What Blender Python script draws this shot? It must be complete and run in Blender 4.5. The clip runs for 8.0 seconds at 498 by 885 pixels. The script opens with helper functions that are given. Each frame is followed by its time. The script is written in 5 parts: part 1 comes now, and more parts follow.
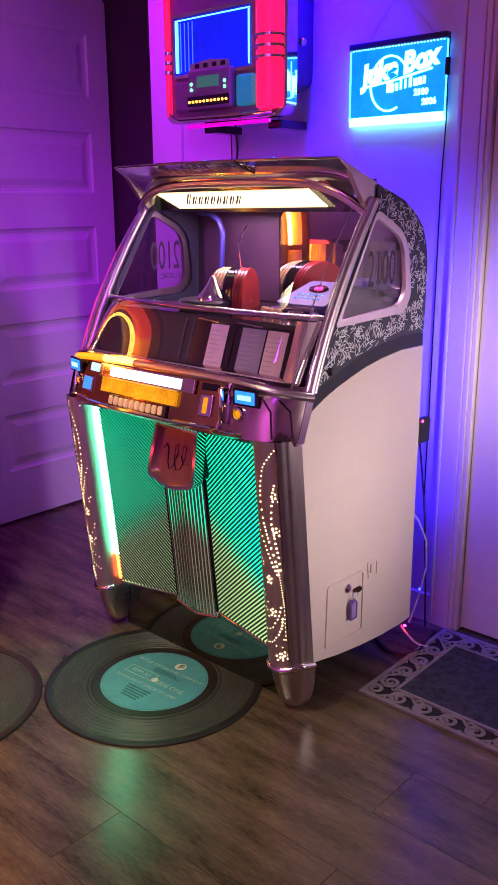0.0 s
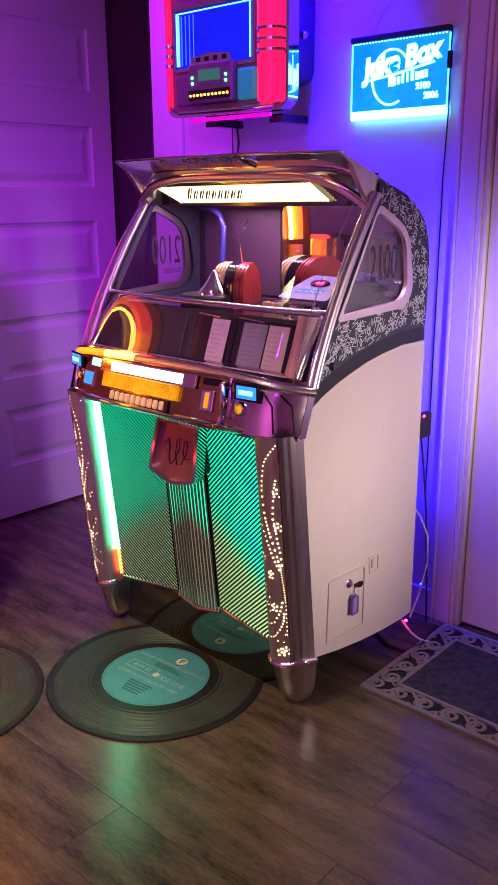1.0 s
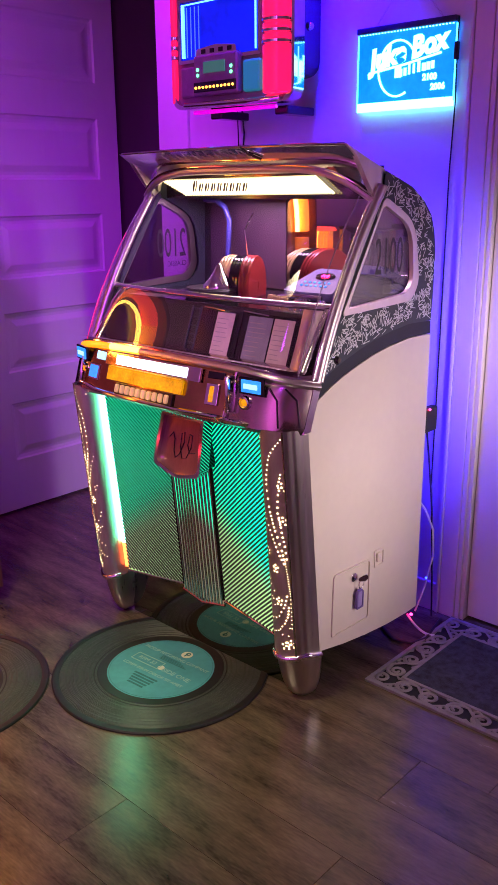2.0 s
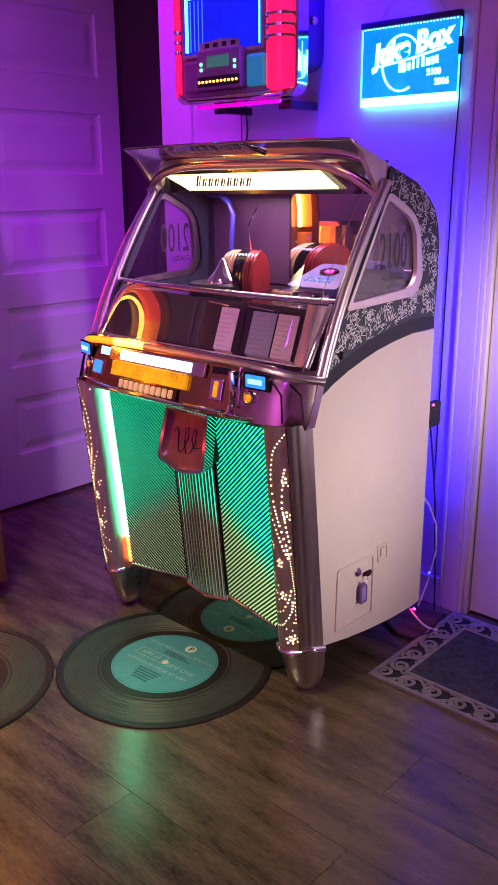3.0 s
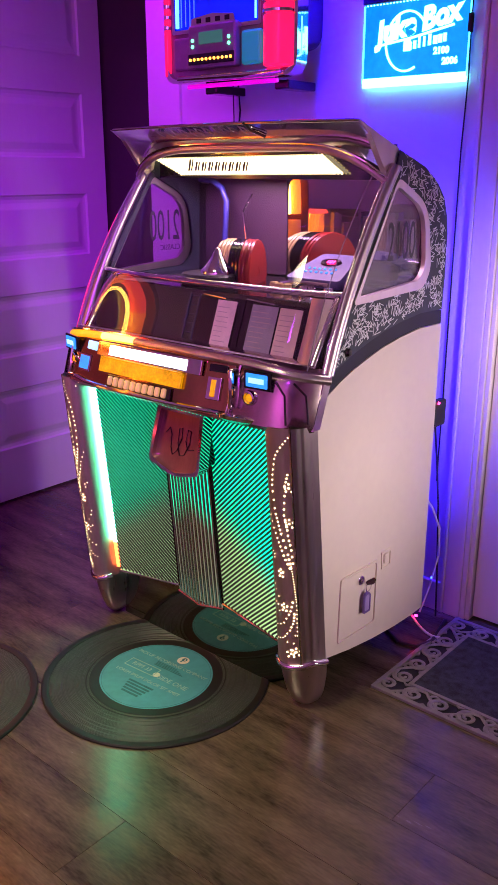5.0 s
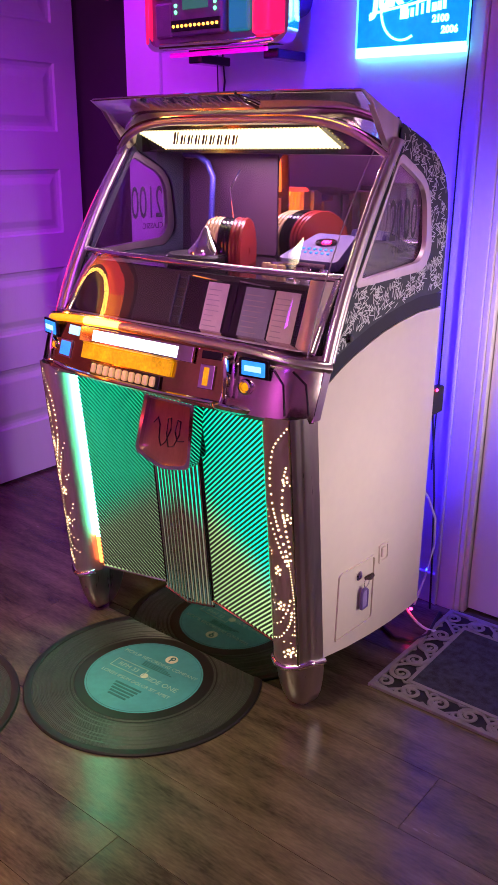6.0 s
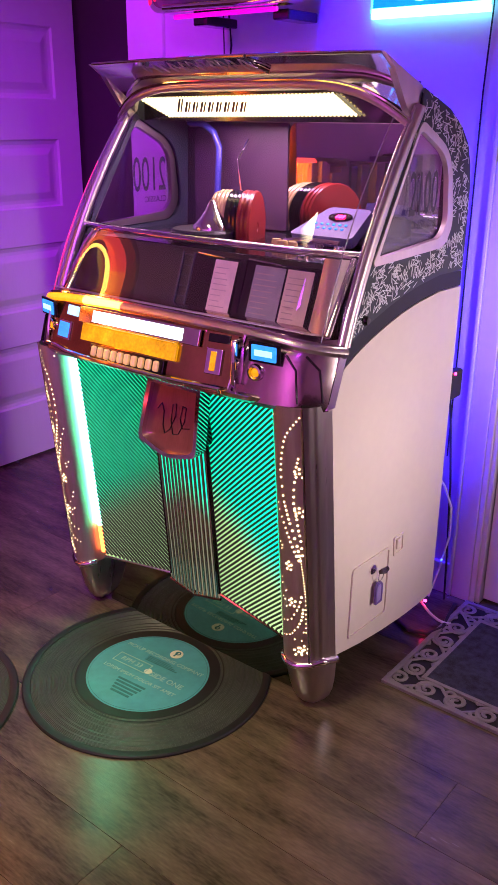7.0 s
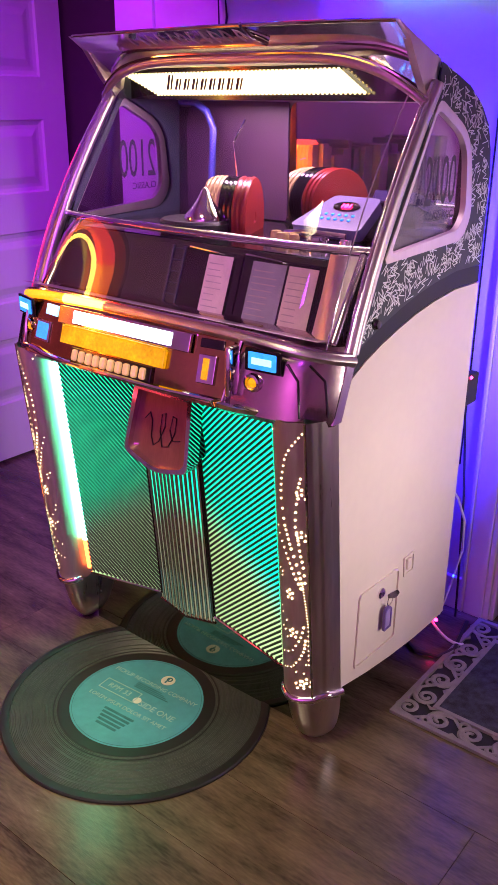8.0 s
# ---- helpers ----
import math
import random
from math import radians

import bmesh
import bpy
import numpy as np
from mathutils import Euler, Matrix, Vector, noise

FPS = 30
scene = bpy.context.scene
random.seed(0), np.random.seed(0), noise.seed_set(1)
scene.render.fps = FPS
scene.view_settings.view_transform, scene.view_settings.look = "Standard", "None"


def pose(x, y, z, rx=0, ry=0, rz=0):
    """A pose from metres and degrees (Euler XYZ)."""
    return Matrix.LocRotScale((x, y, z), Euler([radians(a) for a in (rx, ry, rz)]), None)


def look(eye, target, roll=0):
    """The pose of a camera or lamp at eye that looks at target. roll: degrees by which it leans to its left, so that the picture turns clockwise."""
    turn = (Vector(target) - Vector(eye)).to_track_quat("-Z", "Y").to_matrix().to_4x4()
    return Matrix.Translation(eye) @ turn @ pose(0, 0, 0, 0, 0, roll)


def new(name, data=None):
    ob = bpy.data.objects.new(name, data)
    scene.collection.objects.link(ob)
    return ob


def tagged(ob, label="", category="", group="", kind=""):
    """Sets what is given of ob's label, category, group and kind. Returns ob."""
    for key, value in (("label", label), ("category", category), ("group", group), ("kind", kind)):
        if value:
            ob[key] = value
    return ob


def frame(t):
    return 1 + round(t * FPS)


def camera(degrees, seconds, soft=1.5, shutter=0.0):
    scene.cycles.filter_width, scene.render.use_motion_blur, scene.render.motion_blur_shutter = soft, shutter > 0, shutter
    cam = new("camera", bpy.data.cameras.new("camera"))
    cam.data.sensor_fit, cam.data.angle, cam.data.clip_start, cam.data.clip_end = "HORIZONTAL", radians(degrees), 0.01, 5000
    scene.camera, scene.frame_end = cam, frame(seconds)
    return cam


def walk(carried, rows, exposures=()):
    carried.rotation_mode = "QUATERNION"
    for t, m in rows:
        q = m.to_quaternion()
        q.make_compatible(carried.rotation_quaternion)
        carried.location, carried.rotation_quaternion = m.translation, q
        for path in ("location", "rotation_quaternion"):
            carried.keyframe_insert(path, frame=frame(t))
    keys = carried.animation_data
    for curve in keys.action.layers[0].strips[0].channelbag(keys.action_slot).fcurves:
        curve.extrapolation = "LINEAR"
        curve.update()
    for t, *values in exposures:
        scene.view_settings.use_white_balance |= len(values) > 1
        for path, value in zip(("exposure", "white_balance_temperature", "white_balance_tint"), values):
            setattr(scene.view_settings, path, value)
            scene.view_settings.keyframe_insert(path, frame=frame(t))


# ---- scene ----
cam = camera(32.8, 8.0)
PATH = [
    (0, (1.579, -2.008, 1.288), (0.291, -0.58, 0.741), -0.3),
    (0.5, (1.575, -2.002, 1.288), (0.288, -0.576, 0.733), -0.3),
    (1, (1.575, -2.008, 1.288), (0.289, -0.583, 0.729), -0.3),
    (1.5, (1.576, -1.999, 1.29), (0.282, -0.584, 0.722), -0.4),
    (3, (1.572, -2.01, 1.291), (0.278, -0.603, 0.704), -0.4),
    (3.5, (1.566, -2.005, 1.295), (0.267, -0.605, 0.702), -0.4),
    (4, (1.551, -1.998, 1.293), (0.252, -0.6, 0.694), -0.3),
    (4.5, (1.513, -1.981, 1.286), (0.219, -0.582, 0.679), -0.3),
    (5, (1.442, -1.949, 1.286), (0.197, -0.51, 0.671), 0.1),
    (6.5, (1.287, -1.879, 1.27), (0.121, -0.405, 0.584), 0.4),
    (7, (1.248, -1.832, 1.269), (0.081, -0.374, 0.553), 0.5),
    (7.5, (1.187, -1.765, 1.257), (0.025, -0.31, 0.527), 0.6),
    (8, (1.137, -1.689, 1.266), (-0.017, -0.241, 0.512), 0.5),
]
walk(cam, [(t, look(eye, target, roll)) for t, eye, target, roll in PATH],
     exposures=((0, 0.20), (4.5, 0.20), (5.2, 0.24), (6.5, 0.32), (8, 0.52)))

# ---- light ----
world = bpy.data.worlds.new("room_dark")
scene.world = world
world.use_nodes = True
world.node_tree.nodes["Background"].inputs[0].default_value = (0.30, 0.20, 0.55, 1)
world.node_tree.nodes["Background"].inputs[1].default_value = 0.03


def area(name, eye, target, size, power, color, size_y=None, spread=180):
    d = bpy.data.lights.new(name, "AREA")
    d.energy, d.color, d.size = power, color, size
    if size_y:
        d.shape, d.size_y = "RECTANGLE", size_y
    d.spread = radians(spread)
    o = new(name, d)
    o.matrix_world = look(eye, target)
    return o


area("violet_led_lamp", (0.9, -2.4, 2.2), (-1.35, -0.10, 0.75), 0.35, 4.9, (0.42, 0.03, 1.0), spread=50)
area("violet_wall_lamp", (-0.70, -0.14, 2.38), (-0.68, 0.12, 1.3), 0.25, 3.6, (0.46, 0.0, 1.0), spread=80)
area("room_lamp", (2.7, -0.02, 1.0), (0.42, -0.34, 0.60), 0.40, 1.55, (1.0, 0.82, 0.78), spread=34)
# fill added behind the camera: lights the walls that chrome and mirror reflect
area("lilac_room_fill", (1.0, -2.75, 2.25), (0.7, -4.0, 1.2), 0.8, 30, (0.95, 0.14, 0.95), spread=130)
# fill added to strengthen the blue that sign and strip cast
area("blue_wall_fill", (-0.04, -0.06, 2.36), (-0.06, 0.19, 1.30), 0.2, 8.6, (0.02, 0.0, 1.0), spread=50)
# narrow fill added to brighten the right door and its casing
area("door_fill", (2.7, -1.3, 1.35), (0.88, 0.18, 0.95), 0.3, 1.3, (1.0, 0.76, 0.84), spread=20)
# warm fill added over the floor and record mat; no fixture known
area("floor_fill", (0.20, -1.60, 2.40), (-0.20, -1.0, 0.0), 0.5, 6.0, (1.0, 0.84, 0.50), spread=66)


# ---- materials ----
def shader(name, color=(0.5, 0.5, 0.5), rough=0.5, metal=0.0, emit=None, power=0.0, scale=0.0, amount=0.15,
           bump=0.0, bump_scale=200.0, coat=0.0, stretch=(1, 1, 1), random_amount=0.0, rough_var=0.0):
    m = bpy.data.materials.new(name)
    m.use_nodes = True
    nt = m.node_tree
    b = nt.nodes["Principled BSDF"]
    b.inputs["Base Color"].default_value = (*color, 1)
    b.inputs["Roughness"].default_value = rough
    b.inputs["Metallic"].default_value = metal
    b.inputs["Coat Weight"].default_value = coat
    b.inputs["Coat Roughness"].default_value = 0.06
    if emit:
        b.inputs["Emission Color"].default_value = (*emit, 1)
        b.inputs["Emission Strength"].default_value = power
    tc = nt.nodes.new("ShaderNodeTexCoord")
    mp = nt.nodes.new("ShaderNodeMapping")
    mp.inputs["Scale"].default_value = stretch
    nt.links.new(tc.outputs["Object"], mp.inputs["Vector"])
    if scale:
        n = nt.nodes.new("ShaderNodeTexNoise")
        n.inputs["Scale"].default_value, n.inputs["Detail"].default_value = scale, 6
        n2 = nt.nodes.new("ShaderNodeTexNoise")
        n2.inputs["Scale"].default_value, n2.inputs["Detail"].default_value = scale * 9, 4
        nt.links.new(mp.outputs[0], n.inputs["Vector"])
        nt.links.new(mp.outputs[0], n2.inputs["Vector"])
        add = nt.nodes.new("ShaderNodeMath")
        add.operation = "MULTIPLY_ADD"
        add.inputs[1].default_value = 0.5
        nt.links.new(n2.outputs["Fac"], add.inputs[0])
        nt.links.new(n.outputs["Fac"], add.inputs[2])
        last = add.outputs[0]
        if random_amount:
            oi = nt.nodes.new("ShaderNodeObjectInfo")
            far = nt.nodes.new("ShaderNodeVectorMath")
            far.operation = "MULTIPLY"
            far.inputs[1].default_value = (31, 17, 0)
            nt.links.new(oi.outputs["Random"], far.inputs[0])
            nt.links.new(far.outputs[0], mp.inputs["Location"])
            a2 = nt.nodes.new("ShaderNodeMath")
            a2.operation = "MULTIPLY_ADD"
            a2.inputs[1].default_value = random_amount
            nt.links.new(oi.outputs["Random"], a2.inputs[0])
            nt.links.new(last, a2.inputs[2])
            last = a2.outputs[0]
        r = nt.nodes.new("ShaderNodeMapRange")
        r.inputs["From Min"].default_value, r.inputs["From Max"].default_value = 0.45, 1.05 + random_amount
        nt.links.new(last, r.inputs["Value"])
        mix = nt.nodes.new("ShaderNodeMix")
        mix.data_type = "RGBA"
        mix.inputs["A"].default_value = (*[c * (1 - amount) for c in color], 1)
        mix.inputs["B"].default_value = (*[min(1, c * (1 + amount)) for c in color], 1)
        nt.links.new(r.outputs[0], mix.inputs["Factor"])
        nt.links.new(mix.outputs["Result"], b.inputs["Base Color"])
        if emit:
            lit = nt.nodes.new("ShaderNodeMix")
            lit.data_type = "RGBA"
            lit.inputs["A"].default_value = (*[c * (1 - amount) for c in emit], 1)
            lit.inputs["B"].default_value = (*[c * (1 + amount) for c in emit], 1)
            nt.links.new(r.outputs[0], lit.inputs["Factor"])
            nt.links.new(lit.outputs["Result"], b.inputs["Emission Color"])
        if rough_var:
            rr = nt.nodes.new("ShaderNodeMapRange")
            rr.inputs["From Min"].default_value, rr.inputs["From Max"].default_value = 0.4, 1.1
            rr.inputs["To Min"].default_value, rr.inputs["To Max"].default_value = max(0.01, rough - rough_var), rough + rough_var
            nt.links.new(add.outputs[0], rr.inputs["Value"])
            nt.links.new(rr.outputs[0], b.inputs["Roughness"])
    if bump:
        n3 = nt.nodes.new("ShaderNodeTexNoise")
        n3.inputs["Scale"].default_value, n3.inputs["Detail"].default_value = bump_scale, 3
        nt.links.new(mp.outputs[0], n3.inputs["Vector"])
        bp = nt.nodes.new("ShaderNodeBump")
        bp.inputs["Strength"].default_value, bp.inputs["Distance"].default_value = bump, 0.002
        nt.links.new(n3.outputs["Fac"], bp.inputs["Height"])
        nt.links.new(bp.outputs[0], b.inputs["Normal"])
    return m


def glass(name, tint=(1, 1, 1), ior=1.45, rough=0.0):
    m = bpy.data.materials.new(name)
    m.use_nodes = True
    nt = m.node_tree
    nt.nodes.remove(nt.nodes["Principled BSDF"])
    out = nt.nodes["Material Output"]
    tr, gl, lw, pw, fr, mx = [nt.nodes.new("ShaderNode" + k) for k in ("BsdfTransparent", "BsdfGlossy", "LayerWeight", "Math", "Math", "MixShader")]
    tr.inputs[0].default_value = (*tint, 1)
    gl.inputs["Roughness"].default_value = rough
    lw.inputs["Blend"].default_value = 0.5
    pw.operation, fr.operation = "POWER", "MULTIPLY_ADD"
    pw.inputs[1].default_value = 5.0
    base = ((ior - 1) / (ior + 1)) ** 2 * 2
    fr.inputs[1].default_value, fr.inputs[2].default_value = 1 - base, base
    nt.links.new(lw.outputs["Facing"], pw.inputs[0])
    nt.links.new(pw.outputs[0], fr.inputs[0])
    nt.links.new(fr.outputs[0], mx.inputs[0])
    nt.links.new(tr.outputs[0], mx.inputs[1])
    nt.links.new(gl.outputs[0], mx.inputs[2])
    nt.links.new(mx.outputs[0], out.inputs[0])
    return m


CHROME = shader("chrome", (0.80, 0.78, 0.80), 0.07, 1.0, scale=14, amount=0.06, rough_var=0.03)
SATIN = shader("satin_aluminium", (0.68, 0.60, 0.60), 0.36, 1.0, scale=40, amount=0.08, stretch=(1, 1, 0.06), rough_var=0.06)
CONSOLE = shader("lilac_bronze_metal", (0.60, 0.48, 0.49), 0.20, 1.0, scale=18, amount=0.10, rough_var=0.05)
FLANK = shader("dark_satin_metal", (0.62, 0.54, 0.57), 0.30, 1.0, scale=40, amount=0.10, stretch=(1, 1, 0.06), rough_var=0.05)
BRONZE = shader("smoked_metal", (0.46, 0.37, 0.32), 0.42, 0.6, scale=30, amount=0.12, stretch=(1, 1, 0.1))
CREAM = shader("cream_enamel", (0.76, 0.68, 0.60), 0.35, scale=5, amount=0.04, bump=0.04, bump_scale=120, coat=0.15)
LAMINATE = shader("charcoal_laminate", (0.030, 0.042, 0.058), 0.5, scale=30, amount=0.25)
BAND = shader("navy_laminate_band", (0.010, 0.011, 0.026), 0.6, scale=25, amount=0.25)
STROKE = shader("pale_print", (0.80, 0.84, 0.86), 0.45, scale=80, amount=0.15)
BLACK = shader("black_lacquer", (0.006, 0.006, 0.007), 0.12, scale=20, amount=0.3, coat=0.4)
MIRROR_BLACK = shader("polished_black_steel", (0.20, 0.25, 0.22), 0.05, 1.0, scale=18, amount=0.12, rough_var=0.03)
MATT_BLACK = shader("matt_black", (0.012, 0.012, 0.014), 0.6, scale=20, amount=0.3)
RUBBER = shader("dark_rubber", (0.048, 0.062, 0.050), 0.40, scale=14, amount=0.35, bump=0.15, bump_scale=300)
RUBBER_RIM = shader("black_rubber_edge", (0.010, 0.010, 0.011), 0.5, scale=25, amount=0.3)
TEAL = shader("teal_printed_label", (0.08, 0.37, 0.42), 0.5, scale=7, amount=0.2, bump=0.08, bump_scale=260)
LABEL_INK = shader("pale_label_ink", (0.36, 0.60, 0.52), 0.5, scale=60, amount=0.2)
LABEL_DARK = shader("dark_label_ink", (0.03, 0.19, 0.19), 0.55, scale=60, amount=0.25)
LABEL_WHITE = shader("ivory_label_ink", (0.80, 0.82, 0.62), 0.5, scale=60, amount=0.1)
WALL = shader("painted_plaster", (0.74, 0.70, 0.73), 0.55, scale=4, amount=0.03, bump=0.25, bump_scale=160)
DARK_WALL = shader("dark_brown_wall", (0.055, 0.030, 0.035), 0.6, scale=5, amount=0.15, bump=0.2, bump_scale=140)
CEILING = shader("ceiling_paint", (0.72, 0.70, 0.70), 0.8, scale=6, amount=0.04, bump=0.3, bump_scale=90)
TRIM = shader("white_gloss_paint", (0.78, 0.74, 0.73), 0.35, scale=6, amount=0.03, bump=0.05, bump_scale=90)
DOOR = shader("white_moulded_door", (0.76, 0.72, 0.73), 0.42, scale=5, amount=0.03, bump=0.12, bump_scale=220, stretch=(1, 1, 0.15))
PLANK = shader("grey_brown_vinyl_plank", (0.112, 0.088, 0.052), 0.21, scale=3.0, amount=0.95, bump=0.12, bump_scale=60,
               stretch=(1.5, 7, 1), random_amount=0.12, rough_var=0.08)
JOINT = shader("plank_joint", (0.045, 0.034, 0.022), 0.8, scale=20, amount=0.2)
SCROLL = shader("grey_moulded_rubber", (0.24, 0.22, 0.225), 0.5, scale=40, amount=0.2, bump=0.2, bump_scale=300)
CARPET = shader("navy_carpet", (0.038, 0.040, 0.068), 0.95, scale=55, amount=0.7, bump=0.9, bump_scale=420)
PAPER = shader("title_card_paper", (0.70, 0.58, 0.52), 0.7, scale=35, amount=0.12)
PAPER_GREY = shader("blue_grey_card", (0.30, 0.30, 0.36), 0.7, scale=35, amount=0.15)
INK = shader("card_ink", (0.46, 0.38, 0.37), 0.7, scale=50, amount=0.2)
WOOD = shader("walnut_veneer", (0.12, 0.048, 0.018), 0.3, scale=3, amount=0.45, stretch=(6, 6, 0.6), coat=0.3)
BADGE = shader("copper_badge_plate", (0.30, 0.13, 0.10), 0.30, 0.5, scale=30, amount=0.2, stretch=(1, 1, 0.1))
BADGE_INK = shader("black_badge_ink", (0.01, 0.006, 0.006), 0.4, scale=30, amount=0.2)
RIB = shader("anodised_rib", (0.030, 0.032, 0.026), 0.42, 0.25, scale=25, amount=0.15)
FLUTE = shader("bright_flute", (0.55, 0.56, 0.50), 0.2, 1.0, scale=25, amount=0.10)
AMBER = shader("amber_plastic", (0.62, 0.34, 0.012), 0.22, emit=(1.0, 0.42, 0.0), power=0.55, scale=16, amount=0.6, coat=0.6)
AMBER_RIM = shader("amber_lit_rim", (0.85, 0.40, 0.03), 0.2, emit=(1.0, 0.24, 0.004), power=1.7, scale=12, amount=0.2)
RAIL_GLINT = shader("painted_yellow_reflection", (0.95, 0.65, 0.15), 0.2, emit=(1.0, 0.66, 0.10), power=3.6)
# faint glow put into the key caps to brighten them
KEY = shader("gold_key_cap_with_glow", (0.90, 0.74, 0.34), 0.22, 0.3, emit=(1.0, 0.66, 0.16), power=0.18, scale=20, amount=0.1)
BLUE_LENS = shader("blue_lit_lens", (0.05, 0.25, 0.6), 0.25, emit=(0.02, 0.26, 1.0), power=1.1, scale=30, amount=0.3)
BLUE_CORE = shader("pale_blue_lit_lens", (0.4, 0.7, 0.9), 0.25, emit=(0.30, 0.66, 1.0), power=1.3)
DISPLAY = shader("white_lit_display", (0.9, 0.9, 0.95), 0.3, emit=(0.72, 0.86, 1.0), power=3.4)
DISPLAY_BLUE = shader("blue_display_end", (0.05, 0.12, 0.5), 0.3, emit=(0.03, 0.13, 1.0), power=0.7)
MARQUEE = shader("lit_marquee_plate", (1.0, 0.9, 0.6), 0.4, emit=(1.0, 0.82, 0.46), power=4.2)
MARQUEE_BEAD = shader("lit_marquee_bead", (1.0, 0.9, 0.6), 0.4, emit=(1.0, 0.78, 0.36), power=2.0)
MARQUEE_INK = shader("marquee_ink", (0.03, 0.015, 0.008), 0.6)
HOLE = shader("lit_perforation", (1.0, 0.85, 0.6), 0.5, emit=(1.0, 0.72, 0.38), power=3.8)
TUBE_SPILL = shader("green_spill_tube", (0.5, 1.0, 0.8), 0.3, emit=(0.05, 1.0, 0.50), power=46.0)
TUBE_DIM = shader("dim_green_tube", (0.3, 1.0, 0.7), 0.3, emit=(0.03, 1.0, 0.46), power=2.6)
TUBE_WHITE = shader("white_green_lamp_tube", (0.8, 1.0, 0.9), 0.3, emit=(0.13, 1.0, 0.48), power=22.0)
TUBE_ORANGE = shader("orange_lamp_tube", (1.0, 0.4, 0.2), 0.3, emit=(1.0, 0.16, 0.03), power=5.0)
RED_LED = shader("red_led", (0.9, 0.05, 0.05), 0.3, emit=(1.0, 0.01, 0.12), power=34.0)
BLUE_LED = shader("blue_led", (0.05, 0.05, 0.9), 0.3, emit=(0.02, 0.05, 1.0), power=10.0)
BLUE_STRIP = shader("blue_led_strip", (0.05, 0.05, 0.9), 0.3, emit=(0.03, 0.01, 1.0), power=38.0)
SIGN_FACE = shader("edge_lit_acrylic", (0.02, 0.10, 0.45), 0.15, emit=(0.0, 0.19, 1.0), power=1.5, scale=6, amount=0.3)
SIGN_GLOW = shader("cyan_engraved_glow", (0.2, 0.9, 1.0), 0.3, emit=(0.18, 0.80, 1.0), power=4.6)
SIGN_EDGE = shader("cyan_acrylic_edge", (0.1, 0.8, 1.0), 0.3, emit=(0.06, 0.60, 1.0), power=4.0)
SIGN_BAR = shader("navy_sign_bar", (0.01, 0.012, 0.05), 0.4, scale=20, amount=0.2)
NEON_RED = shader("red_pink_lit_plastic", (0.35, 0.01, 0.04), 0.25, emit=(1.0, 0.010, 0.11), power=1.0)
NEON_MAGENTA = shader("magenta_lit_plastic", (0.9, 0.05, 0.6), 0.25, emit=(0.85, 0.0, 0.55), power=0.7)
SCREEN_BLUE = shader("blue_lit_screen", (0.01, 0.02, 0.5), 0.15, emit=(0.0, 0.012, 0.75), power=0.8, scale=5, amount=0.3)
SCREEN_EDGE = shader("pale_blue_tube", (0.4, 0.7, 1.0), 0.3, emit=(0.10, 0.45, 1.0), power=2.2)
SCREEN_DIM = shader("dim_blue_tube", (0.2, 0.4, 0.9), 0.3, emit=(0.03, 0.16, 1.0), power=0.9)
WALLBOX_CASE = shader("black_lacquer_case", (0.012, 0.010, 0.03), 0.25, scale=15, amount=0.3)
WALLBOX_PANEL = shader("rose_grey_panel", (0.30, 0.20, 0.24), 0.4, 0.3, scale=30, amount=0.15)
LCD = shader("green_lcd", (0.05, 0.16, 0.10), 0.3, emit=(0.05, 0.25, 0.14), power=0.4)
GREEN_LED = shader("green_led", (0.1, 0.8, 0.3), 0.3, emit=(0.1, 1.0, 0.35), power=4.0)
ORANGE_LED = shader("orange_led", (0.9, 0.4, 0.1), 0.3, emit=(1.0, 0.35, 0.03), power=5.0)
TEAL_PANEL = shader("painted_teal_reflection", (0.05, 0.3, 0.3), 0.3, emit=(0.0, 0.22, 0.2), power=0.5)
MIRROR = shader("smoked_mirror", (0.58, 0.52, 0.66), 0.015, 1.0)
PLUM = shader("dark_plum_lining", (0.060, 0.028, 0.060), 0.45, scale=9, amount=0.2)
LILAC = shader("lilac_console_plastic", (0.050, 0.032, 0.15), 0.5, scale=12, amount=0.08)
RED_DISC = shader("red_vinyl", (0.24, 0.022, 0.016), 0.3, scale=20, amount=0.15)
CREAM_DISC = shader("clear_cream_disc", (0.50, 0.38, 0.15), 0.2, scale=20, amount=0.12)
BLUE_PIPE = shader("blue_painted_tube", (0.03, 0.03, 0.22), 0.3, scale=20, amount=0.15)
WHITE_CABLE = shader("white_cable_sheath", (0.7, 0.68, 0.70), 0.45, scale=60, amount=0.08)
TAG = shader("purple_key_tag", (0.16, 0.10, 0.36), 0.3, scale=40, amount=0.1)
TAG_PAPER = shader("lilac_tag_insert", (0.32, 0.24, 0.55), 0.6, scale=40, amount=0.1)
ARCH_AMBER = shader("amber_arch_tube", (1.0, 0.5, 0.1), 0.3, emit=(1.0, 0.14, 0.008), power=4.4)
ARCH_BASE = shader("amber_column_foot", (1.0, 0.5, 0.1), 0.3, emit=(1.0, 0.26, 0.02), power=2.4)
ARCH_COLUMN = shader("orange_column_tube", (1.0, 0.4, 0.1), 0.3, emit=(1.0, 0.15, 0.012), power=0.5, scale=9, amount=0.3)
STANDIN_ORANGE = shader("orange_lit_glass", (1.0, 0.4, 0.1), 0.3, emit=(1.0, 0.11, 0.012), power=4.0, scale=40, amount=0.3)
STANDIN_YELLOW = shader("yellow_lit_glass", (1.0, 0.6, 0.2), 0.3, emit=(1.0, 0.34, 0.03), power=8.0, scale=40, amount=0.3)
